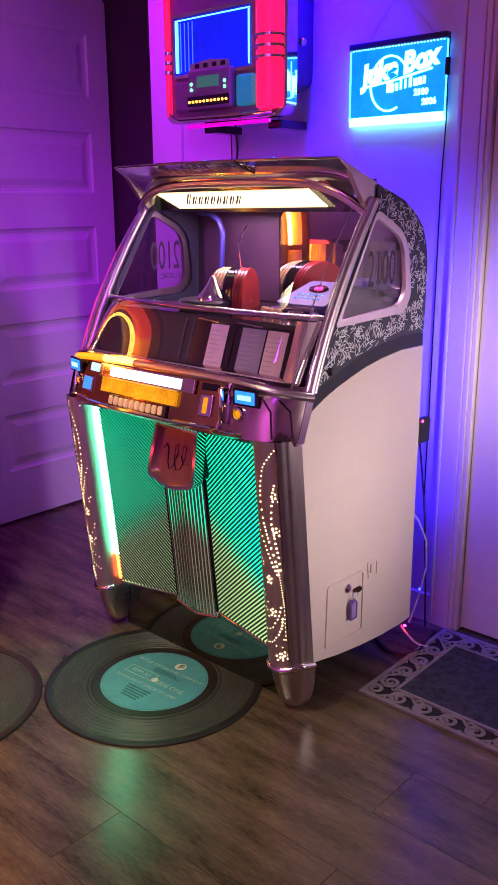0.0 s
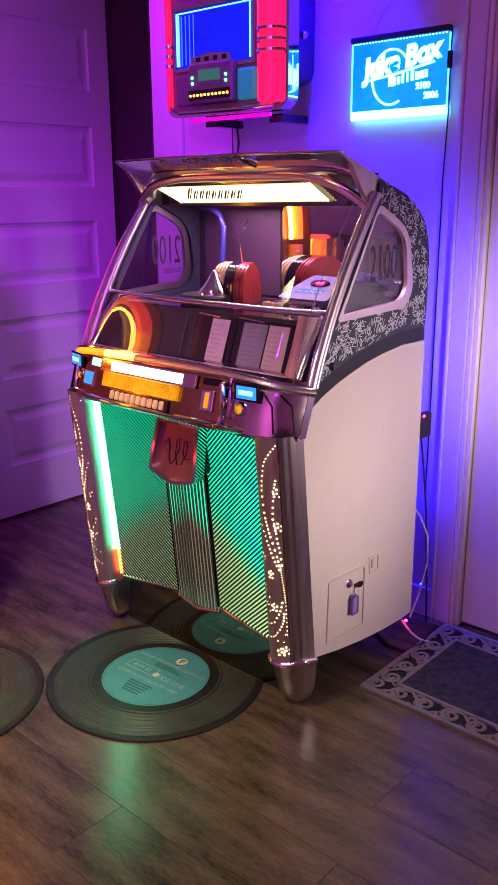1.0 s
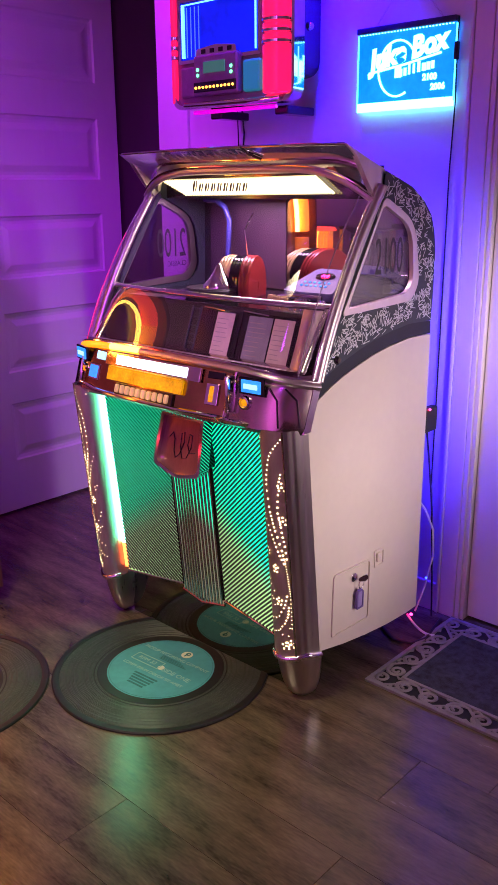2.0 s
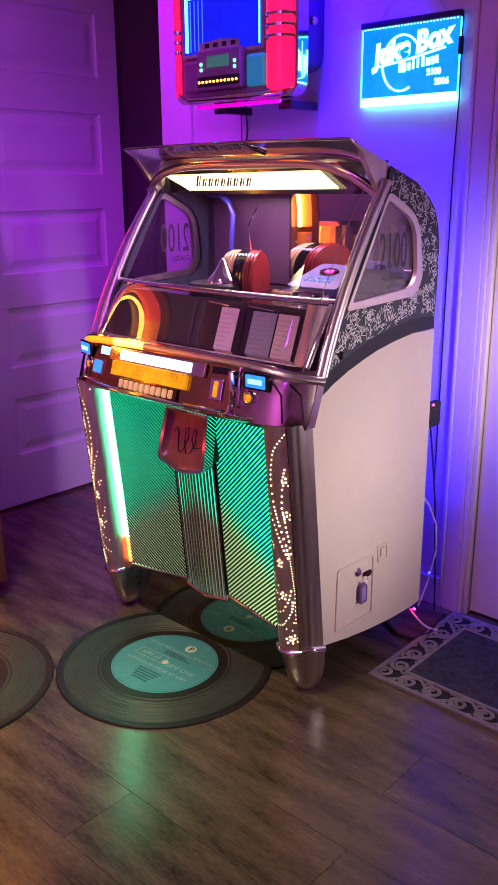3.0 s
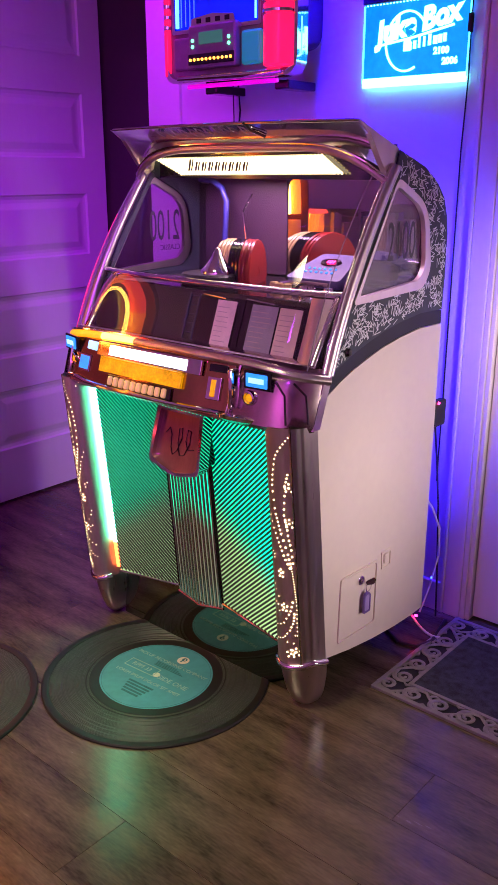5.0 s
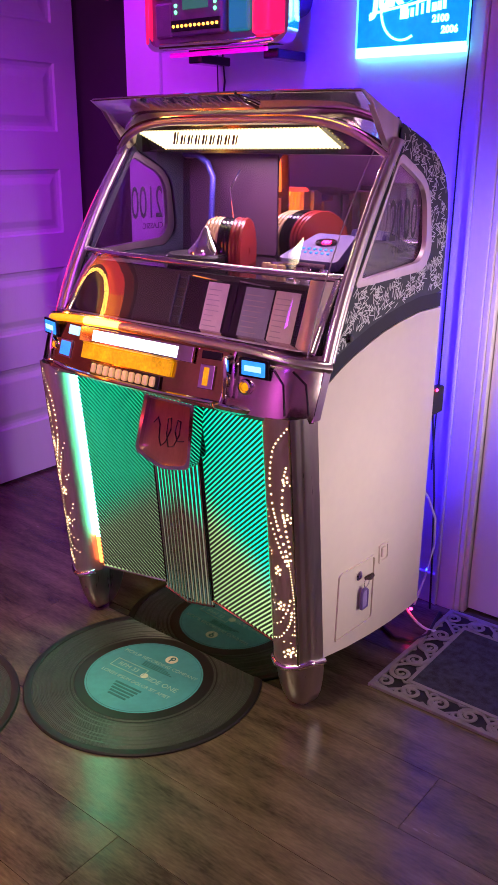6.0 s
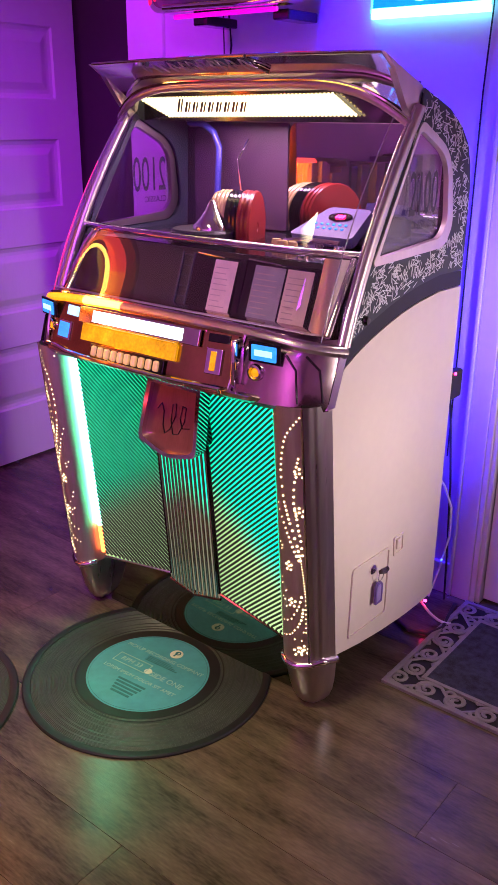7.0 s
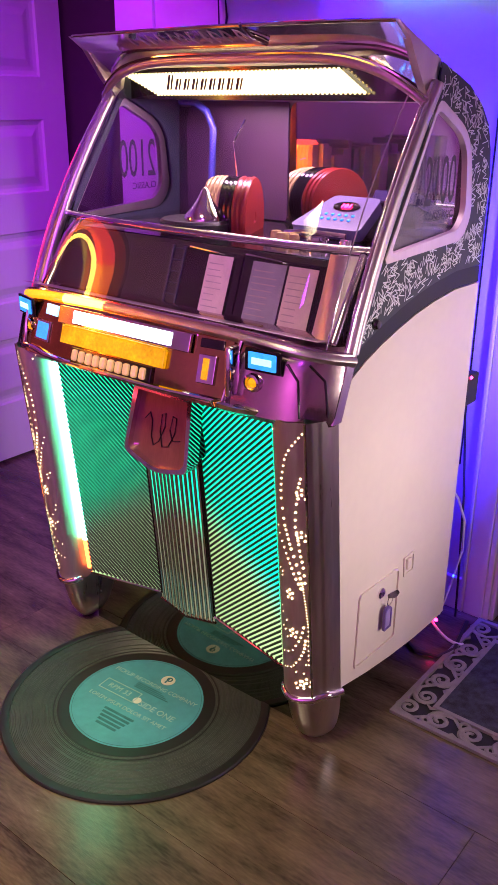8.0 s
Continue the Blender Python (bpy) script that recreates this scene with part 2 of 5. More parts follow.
# the gold tint paints in the amber that this chrome reflects
TRAY = shader("amber_tinted_chrome", (0.52, 0.38, 0.14), 0.09, 1.0, scale=16, amount=0.15, rough_var=0.05)
ARCH_YELLOW = shader("yellow_arch_tube", (1.0, 0.8, 0.3), 0.3, emit=(1.0, 0.66, 0.10), power=14.0)
SLEEVE = shader("record_sleeve_card", (0.45, 0.40, 0.44), 0.7, scale=9, amount=0.3, random_amount=0.4)
RED_STRIP = shader("red_led_strip", (0.9, 0.1, 0.1), 0.3, emit=(1.0, 0.04, 0.07), power=5.0)
ARCH_RED = shader("red_arch_tube", (1.0, 0.1, 0.05), 0.3, emit=(1.0, 0.05, 0.03), power=4.0)


def painted_grille_glow(name, low, high, warm, near, far_out):
    """Panel behind the ribs; the side lamps' green is painted as glow, warm and weak near the bottom."""
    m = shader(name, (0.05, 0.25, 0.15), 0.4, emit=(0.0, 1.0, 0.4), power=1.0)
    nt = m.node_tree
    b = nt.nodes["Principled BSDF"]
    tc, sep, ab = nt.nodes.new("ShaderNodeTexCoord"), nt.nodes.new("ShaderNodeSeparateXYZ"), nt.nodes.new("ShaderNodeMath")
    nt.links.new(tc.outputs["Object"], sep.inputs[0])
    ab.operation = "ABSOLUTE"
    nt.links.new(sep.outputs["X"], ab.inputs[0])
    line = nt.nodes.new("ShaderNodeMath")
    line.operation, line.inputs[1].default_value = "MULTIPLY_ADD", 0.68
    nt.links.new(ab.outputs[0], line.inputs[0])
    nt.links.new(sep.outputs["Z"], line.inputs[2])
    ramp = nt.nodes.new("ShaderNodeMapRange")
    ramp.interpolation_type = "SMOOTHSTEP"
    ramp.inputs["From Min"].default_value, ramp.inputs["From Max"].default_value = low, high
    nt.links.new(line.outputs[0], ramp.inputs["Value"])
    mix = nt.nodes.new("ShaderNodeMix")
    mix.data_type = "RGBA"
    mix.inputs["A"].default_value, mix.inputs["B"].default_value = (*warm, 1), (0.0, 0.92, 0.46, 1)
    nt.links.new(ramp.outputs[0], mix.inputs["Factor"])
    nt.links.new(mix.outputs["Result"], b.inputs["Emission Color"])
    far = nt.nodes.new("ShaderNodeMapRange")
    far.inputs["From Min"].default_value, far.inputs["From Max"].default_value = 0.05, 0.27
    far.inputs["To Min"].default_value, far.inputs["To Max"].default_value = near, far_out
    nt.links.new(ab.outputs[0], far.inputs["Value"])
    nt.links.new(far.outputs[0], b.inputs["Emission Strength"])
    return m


# self-glowing panels imitate how the side tubes light the grille
GLOW_WINGS = painted_grille_glow("painted_grille_glow", 0.46, 0.58, (0.32, 0.46, 0.20), 0.95, 1.70)
GLOW_MIDDLE = painted_grille_glow("painted_middle_glow", 0.41, 0.51, (0.13, 0.10, 0.07), 1.3, 1.3)
# reflections painted along the windscreen's bends; the pink one glows
GLINT_PINK = shader("painted_pink_reflection", (0.7, 0.08, 0.25), 0.2, emit=(1.0, 0.02, 0.20), power=0.55, scale=30, amount=0.4)
GLINT_PALE = shader("painted_pale_reflection", (0.75, 0.72, 0.82), 0.08, 0.7, scale=30, amount=0.1)
CLEAR = glass("clear_glass", (0.97, 0.96, 0.99), 1.55)
NUMBER_INK = shader("dark_window_print", (0.035, 0.028, 0.05), 0.5, scale=60, amount=0.2)


# ---- mesh helpers ----
def part(name, bm, material, parent=None, label="", smooth=False):
    me = bpy.data.meshes.new(name)
    bmesh.ops.recalc_face_normals(bm, faces=bm.faces)
    bm.to_mesh(me)
    bm.free()
    me.materials.append(material)
    if smooth:
        for p in me.polygons:
            p.use_smooth = True
        me.set_sharp_from_angle(angle=radians(38))
    o = new(name, me)
    if parent:
        o.parent = parent
    if label:
        o["label"] = label
    return o


def thing(name, label, category, at=(0, 0, 0), turn=0.0, group="", kind=""):
    e = new(name)
    e.matrix_world = pose(*at, 0, 0, turn)
    e.empty_display_size = 0.1
    return tagged(e, label, category, group, kind)


def box(lo, hi, bevel=0.0, bm=None, m=None, segments=2):
    b = bmesh.new()
    c = [(a + z) / 2 for a, z in zip(lo, hi)]
    s = [abs(z - a) for a, z in zip(lo, hi)]
    bmesh.ops.create_cube(b, size=1.0, matrix=Matrix.Translation(c) @ Matrix.Diagonal((*s, 1)))
    if bevel:
        bmesh.ops.bevel(b, geom=list(b.edges), offset=min(bevel, min(s) * 0.45), segments=segments, profile=0.5, affect="EDGES")
    if m is not None:
        bmesh.ops.transform(b, matrix=m, verts=b.verts)
    return merge(bm, b)


def merge(bm, b):
    if bm is None:
        return b
    me = bpy.data.meshes.new("scratch")
    b.to_mesh(me)
    b.free()
    bm.from_mesh(me)
    bpy.data.meshes.remove(me)
    return bm


def grid(rows, bm=None, close_u=False, close_v=False):
    """A skin over rows of points."""
    b = bmesh.new()
    vs = [[b.verts.new(p) for p in r] for r in rows]
    n, k = len(rows), len(rows[0])
    for i in range(n if close_v else n - 1):
        for j in range(k if close_u else k - 1):
            q = [vs[i][j], vs[i][(j + 1) % k], vs[(i + 1) % n][(j + 1) % k], vs[(i + 1) % n][j]]
            if len(set(q)) == 4:
                b.faces.new(q)
    return merge(bm, b)


def prism(pts, axis, a, c, bm=None, bevel=0.0):
    """A flat outline pushed along an axis. axis x: points are (y, z); y: (x, z); z: (x, y)."""
    b = bmesh.new()

    def at(p, d):
        return (d, *p) if axis == "x" else (p[0], d, p[1]) if axis == "y" else (*p, d)
    lo, hi = [b.verts.new(at(p, a)) for p in pts], [b.verts.new(at(p, c)) for p in pts]
    b.faces.new(lo)
    b.faces.new(hi[::-1])
    n = len(pts)
    for i in range(n):
        b.faces.new((lo[i], lo[(i + 1) % n], hi[(i + 1) % n], hi[i]))
    if bevel:
        bmesh.ops.bevel(b, geom=[e for e in b.edges if len(e.link_faces) == 2 and e.calc_face_angle(0) > 0.6], offset=bevel, segments=2, profile=0.5, affect="EDGES")
    return merge(bm, b)


def sweep(path, r, bm=None, sides=8, closed=False, flat=1.0, cap=True):
    """A round bar of radius r (a number or one per point) along a path."""
    b = bmesh.new()
    path = [Vector(p) for p in path]
    n = len(path)
    rings = []
    up = Vector((0, 0, 1))
    for i, p in enumerate(path):
        d = (path[(i + 1) % n] - path[i - 1]) if closed else path[min(i + 1, n - 1)] - path[max(i - 1, 0)]
        d.normalize()
        side = d.cross(up)
        if side.length < 0.05:
            side = d.cross(Vector((0, 1, 0)))
        side.normalize()
        top = side.cross(d)
        rr = r[i] if isinstance(r, (list, tuple)) else r
        rings.append([b.verts.new(p + side * rr * math.cos(2 * math.pi * k / sides) + top * rr * flat * math.sin(2 * math.pi * k / sides)) for k in range(sides)])
    for i in range(n if closed else n - 1):
        for k in range(sides):
            b.faces.new((rings[i][k], rings[i][(k + 1) % sides], rings[(i + 1) % n][(k + 1) % sides], rings[(i + 1) % n][k]))
    if cap and not closed:
        b.faces.new(rings[0])
        b.faces.new(rings[-1][::-1])
    return merge(bm, b)


def lathe(profile, bm=None, sides=48, m=None):
    """(radius, height) points turned about z."""
    b = bmesh.new()
    rings = [[b.verts.new((max(r, 1e-5) * math.cos(2 * math.pi * k / sides), max(r, 1e-5) * math.sin(2 * math.pi * k / sides), z)) for k in range(sides)] for r, z in profile]
    for i in range(len(rings) - 1):
        for k in range(sides):
            b.faces.new((rings[i][k], rings[i][(k + 1) % sides], rings[i + 1][(k + 1) % sides], rings[i + 1][k]))
    bmesh.ops.remove_doubles(b, verts=b.verts, dist=2e-5)
    if m is not None:
        bmesh.ops.transform(b, matrix=m, verts=b.verts)
    return merge(bm, b)


def rounded(pts, r, n=5):
    """An outline with its corners rounded; r is one number or one per corner."""
    out = []
    k = len(pts)
    for i, p in enumerate(pts):
        p, a, c = Vector(p), Vector(pts[i - 1]), Vector(pts[(i + 1) % k])
        rr = r[i] if isinstance(r, (list, tuple)) else r
        u, v = (a - p), (c - p)
        q = min(rr, u.length * 0.45, v.length * 0.45)
        s, e = p + u.normalized() * q, p + v.normalized() * q
        for j in range(n + 1):
            t = j / n
            out.append(tuple((1 - t) ** 2 * s + 2 * t * (1 - t) * p + t * t * e))
    return out


def ring_plate(outer, inner, axis, a, c, bm=None):
    """A frame between two outlines of equal point count, pushed along an axis."""
    def at(p, d):
        return (d, *p) if axis == "x" else (p[0], d, p[1]) if axis == "y" else (*p, d)
    rows = [[at(p, a) for p in outer], [at(p, c) for p in outer], [at(p, c) for p in inner], [at(p, a) for p in inner]]
    return grid(rows, bm, close_u=True, close_v=True)


def lettering(name, text, size, material, parent, m, depth=0.0006, shear=0.0, stretch=1.0, label="", bold=0.0):
    c = bpy.data.curves.new(name, "FONT")
    c.body, c.size, c.extrude, c.shear, c.align_x, c.align_y = text, size, depth, shear, "CENTER", "CENTER"
    c.resolution_u, c.offset = 3, bold
    t = bpy.data.objects.new("scratch", c)
    scene.collection.objects.link(t)
    bpy.context.view_layer.update()
    me = bpy.data.meshes.new_from_object(t.evaluated_get(bpy.context.evaluated_depsgraph_get()))
    bpy.data.objects.remove(t)
    me.transform(m @ Matrix.Diagonal((stretch, 1, 1, 1)))
    me.name = name
    me.materials.clear()
    me.materials.append(material)
    o = new(name, me)
    o.parent = parent
    if label:
        o["label"] = label
    return o


def lerp(a, b, t):
    return a + (b - a) * t


# ---- structure ----
def structure(name, bm, material, label, category, smooth=False):
    return tagged(part(name, bm, material, None, "", smooth), label, category, "", "structure")


NORTH = 0.185      # room face of the wall behind the machine
floor = structure("floor", box((-1.5, -4.0, -0.12), (3.4, 0.6, -0.004)), JOINT, "grey-brown wood-look plank floor", "floor")
wall = box((-0.845, NORTH, 0), (0.462, 0.31, 2.42))
box((0.462, NORTH, 2.06), (1.262, 0.31, 2.42), bm=wall)
box((1.262, NORTH, 0), (3.4, 0.31, 2.42), bm=wall)
structure("wall_north", wall, WALL, "smooth white plaster wall washed by violet and blue light", "wall")
structure("wall_west", box((-1.52, -4.0, 0), (-1.40, 0.6, 2.42)), WALL, "white plaster wall in violet light", "wall")
# depth and build of this end wall are guessed
structure("wall_hall", box((-1.40, 0.42, 0), (-0.845, 0.54, 2.42)), DARK_WALL, "dark-coloured end wall closing the recess", "wall")
structure("wall_south", box((-1.52, -4.12, 0), (3.52, -4.0, 2.42)), WALL, "plain wall of the room", "wall")
structure("wall_east", box((3.4, -4.0, 0), (3.52, 0.31, 2.42)), WALL, "plain wall of the room", "wall")
structure("ceiling", box((-1.52, -4.12, 2.42), (3.52, 0.6, 2.54)), CEILING, "plain painted ceiling", "ceiling")
structure("trim_1", box((-0.850, NORTH - 0.014, 0), (-0.700, NORTH, 2.42), 0.003), TRIM, "flat white corner trim board", "trim")
casing = bmesh.new()
for a, b, d in ((0.374, 0.386, 0.017), (0.386, 0.4405, 0.0135), (0.4405, 0.456, 0.011)):
    box((a, NORTH - d, 0), (b - 0.0005, NORTH, 2.13), 0.003, casing)
box((0.456, NORTH - 0.004, 0), (0.468, 0.31, 2.055), 0.002, casing)
box((1.256, NORTH - 0.004, 0), (1.268, 0.31, 2.055), 0.002, casing)
box((1.268, NORTH - 0.018, 0), (1.352, NORTH, 2.13), 0.003, casing)
box((0.4562, NORTH - 0.018, 2.06), (1.2678, NORTH, 2.13), 0.003, casing)
structure("trim_2", casing, TRIM, "white moulded door casing", "trim")
structure("baseboard", box((-0.698, NORTH - 0.013, 0), (0.373, NORTH, 0.095), 0.003), TRIM, "white painted baseboard", "baseboard")


def panelled_door(name, width, height, panels, label, m, thick=0.035):
    """A door leaf in the x-z plane, its face towards -y, with sunk panels (x0, z0, x1, z1) and raised fields."""
    d = thing(name, label, "door", kind="structure")
    xs = sorted({0.0, width, *[p[0] for p in panels], *[p[2] for p in panels]})
    zs = sorted({0.0, height, *[p[1] for p in panels], *[p[3] for p in panels]})
    bm = bmesh.new()
    for i in range(len(xs) - 1):
        for k in range(len(zs) - 1):
            cx, cz = (xs[i] + xs[i + 1]) / 2, (zs[k] + zs[k + 1]) / 2
            if not any(p[0] < cx < p[2] and p[1] < cz < p[3] for p in panels):
                grid([[(xs[i], 0, zs[k]), (xs[i + 1], 0, zs[k])], [(xs[i], 0, zs[k + 1]), (xs[i + 1], 0, zs[k + 1])]], bm)
    for x0, z0, x1, z1 in panels:
        steps = ((0.0, 0.0), (0.006, 0.007), (0.018, 0.010), (0.030, 0.009), (0.052, 0.002), (0.056, 0.0015))
        rows = [[(x0 + q, y, z0 + q), (x1 - q, y, z0 + q), (x1 - q, y, z1 - q), (x0 + q, y, z1 - q)] for q, y in steps]
        grid(rows, bm, close_u=True)
        bm.faces.new([bm.verts.new(p) for p in rows[-1]])
    rim = [(0, 0), (width, 0), (width, height), (0, height)]
    grid([[(x, 0, z) for x, z in rim], [(x, thick, z) for x, z in rim]], bm, close_u=True)
    bm.faces.new([bm.verts.new((x, thick, z)) for x, z in rim])
    bmesh.ops.remove_doubles(bm, verts=bm.verts, dist=1e-5)
    part("door_leaf", bm, DOOR, d)
    d.matrix_world = m
    return d


west = panelled_door("door_1", 0.735, 2.05, [(0.125, z - 0.238, 0.635, z) for z in (0.448, 0.812, 1.18, 1.552, 1.922)],
                     "white five-panel moulded door in violet light", pose(-1.372, -0.33, 0.012, 0, 0, 90))
north = panelled_door("door_2", 0.78, 2.03, [(0.11, 0.20, 0.355, 0.86), (0.425, 0.20, 0.67, 0.86), (0.11, 0.99, 0.355, 1.86), (0.425, 0.99, 0.67, 1.86)],
                      "white panelled room door, closed, behind the doormat", pose(0.472, NORTH + 0.014, 0.012))
# ---- the large machine ----
CX, HW = -0.012, 0.417
juke = thing("jukebox", "cream jukebox with chrome trim, charcoal squiggle panels and green-lit grille", "jukebox", (CX, 0, 0))


def lean(z):
    return -0.10 * (z - 0.13)


def inset(z):
    """How far the sides lean in above the waist."""
    return 0.012 * max(0.0, (z - 0.9) / 0.42)


def post_y(z):
    d = z - 1.032
    return -0.412 + 0.536 * d + 0.474 * d * d


# side panels: lower cream shell
waist = [(-0.500, 0.810), (-0.444, 0.838), (-0.391, 0.858), (-0.333, 0.875), (-0.270, 0.891), (-0.200, 0.903), (-0.108, 0.913), (0.000, 0.911)]
skirt = [(0.002, 0.098), (-0.051, 0.096), (-0.144, 0.100), (-0.257, 0.112), (-0.360, 0.128), (-0.464, 0.150)]
cream_outline = skirt + [(-0.528, 0.773), (-0.512, 0.797)] + waist
crown = [(0.000, 0.945), (0.008, 1.03), (0.012, 1.133), (0.005, 1.177), (-0.012, 1.22), (-0.050, 1.258), (-0.106, 1.29), (-0.170, 1.311), (-0.226, 1.328)]
window = rounded([(-0.230, 1.270), (-0.093, 1.206), (-0.070, 1.055), (-0.105, 1.010), (-0.403, 1.002)], [0.02, 0.055, 0.06, 0.05, 0.015], 6)
window_in = rounded([(-0.234, 1.252), (-0.108, 1.194), (-0.098, 1.064), (-0.125, 1.032), (-0.382, 1.016)], [0.02, 0.05, 0.05, 0.045, 0.015], 6)


def skewed(bm):
    for v in bm.verts:
        v.co.x -= math.copysign(inset(v.co.z), v.co.x)
    return bm


for sgn in (1, -1):
    a, c = sgn * (HW - 0.018), sgn * HW
    part("side_panel", prism(cream_outline, "x", a, c, bevel=0.0015), CREAM, juke, "cream enamelled side panel")
    # dark band that follows the waist
    band = [(y, z + 0.002) for y, z in waist] + [(y, z + 0.038 - 0.003 * (i == 7)) for i, (y, z) in reversed(list(enumerate(waist)))]
    part("waist_band", skewed(prism(band, "x", a, c - sgn * 0.001)), BAND, juke, "navy black waist band")
    # patterned upper panel, as a strip between its outline and the window
    ring = [(yy, zz + 0.037) for yy, zz in waist] + crown[1:] + [(post_y(1.29) + 0.012, 1.29), (post_y(1.08) + 0.012, 1.08), (post_y(0.88) + 0.012, 0.885)]
    sheet = bmesh.new()
    for x in (a, c):
        edges = []
        for loop_pts in (ring, window):
            vs = [sheet.verts.new((x, *q)) for q in loop_pts]
            edges += [sheet.edges.new((vs[k - 1], vs[k])) for k in range(len(vs))]
        bmesh.ops.triangle_fill(sheet, use_beauty=True, edges=edges)
    part("upper_panel", skewed(sheet), LAMINATE, juke, "charcoal laminate panel printed with pale zigzags")
    part("window_frame", skewed(ring_plate(window, window_in, "x", c - sgn * 0.008, c + sgn * 0.004)), SATIN, juke, "satin metal window frame", True)
    part("side_glass", skewed(prism(window_in, "x", c - sgn * 0.010, c - sgn * 0.007)), CLEAR, juke, "clear side glass").visible_shadow = False
    # zigzag print
    rnd = random.Random(5)
    marks = bmesh.new()

    def inside(p, poly):
        hit = False
        for i in range(len(poly)):
            (x1, y1), (x2, y2) = poly[i - 1], poly[i]
            if (y1 > p[1]) != (y2 > p[1]) and p[0] < (x2 - x1) * (p[1] - y1) / (y2 - y1) + x1:
                hit = not hit
        return hit
    outline = [(yy, zz + 0.040) for yy, zz in waist] + crown[1:] + [(post_y(1.29) + 0.02, 1.29), (post_y(0.885) + 0.02, 0.90)]
    seeds = [(-0.005 - 0.022 * i - rnd.uniform(0, 0.012), 0.868 + 0.022 * k + rnd.uniform(0, 0.012)) for i in range(22) for k in range(22)]
    for y, z in seeds:
        ang = rnd.uniform(0, math.pi)
        p = [y, z]
        turn = rnd.choice((-1, 1))
        for step in range(rnd.randint(4, 7)):
            ln = rnd.uniform(0.013, 0.028)
            q = [p[0] + ln * math.cos(ang), p[1] + ln * math.sin(ang)]
            turn = -turn
            ang += turn * rnd.uniform(2.3, 2.85)
            ok = all(inside(w, outline) and not inside(w, window) for w in (p, q))
            if ok:
                d = Vector((q[0] - p[0], q[1] - p[1])).normalized() * 0.00092
                grid([[(c + sgn * 0.0008, p[0] - d.y, p[1] + d.x), (c + sgn * 0.0008, q[0] - d.y, q[1] + d.x)],
                      [(c + sgn * 0.0008, p[0] + d.y, p[1] - d.x), (c + sgn * 0.0008, q[0] + d.y, q[1] - d.x)]], marks)
            p = q
    tagged(part("zigzag_print", skewed(marks), STROKE, juke, "pale zigzag print"), kind="stuff")
    # corner post of the glasshouse
    for w, off, mat in ((0.012, 0.0, SATIN), (0.0045, -0.0165, CHROME), (0.007, 0.017, SATIN))[:3 if sgn > 0 else 1]:
        line = [(c - sgn * lerp(0.004, 0.014, (z - 0.845) / 0.445), post_y(z) + off, z) for z in np.linspace(0.858, 1.292, 8)]
        part("corner_post", sweep(line, w, sides=12), mat, juke, "polished metal corner post", True)

# back board, floor pan and dark inside of the base
part("back_board", box((-HW + 0.019, -0.016, 0.09), (HW - 0.019, -0.002, 0.90)), MATT_BLACK, juke)
part("base_pan", box((-HW + 0.019, -0.43, 0.13), (HW - 0.019, -0.017, 0.145)), MATT_BLACK, juke)
part("inner_wall", box((-HW + 0.019, -0.425, 0.146), (HW - 0.019, -0.415, 0.86)), MATT_BLACK, juke)
kick = prism([(-0.33, 0.004), (0.35, 0.004), (0.35, 0.20), (-0.33, 0.20)], "y", -0.458, -0.452)
part("kick_plate", kick, MIRROR_BLACK, juke, "polished dark kick plate")


# pilasters
def pilaster_plan(u, grow=0.0):
    """The pilaster's outline from its inner front edge (0) round to the side (1)."""
    pts = [(0.319, -0.515), (0.326, -0.531), (0.343, -0.541), (0.364, -0.541), (0.391, -0.525), (0.399, -0.515), (0.408, -0.500), (0.414, -0.484), (0.4185, -0.464)]
    f = u * (len(pts) - 1)
    i = min(int(f), len(pts) - 2)
    a, b = Vector(pts[i]), Vector(pts[i + 1])
    p = a.lerp(b, f - i)
    if grow:
        c = Vector((0.362, -0.485))
        p = c + (p - c) * (1 + grow)
    return p


def pilaster_point(u, z, out=0.0, sgn=1):
    p = pilaster_plan(u)
    n = (pilaster_plan(min(1, u + 0.02)) - pilaster_plan(max(0, u - 0.02))).normalized()
    nx, ny = n.y, -n.x
    return (sgn * (p.x + nx * out), p.y + ny * out + lean(z), z)


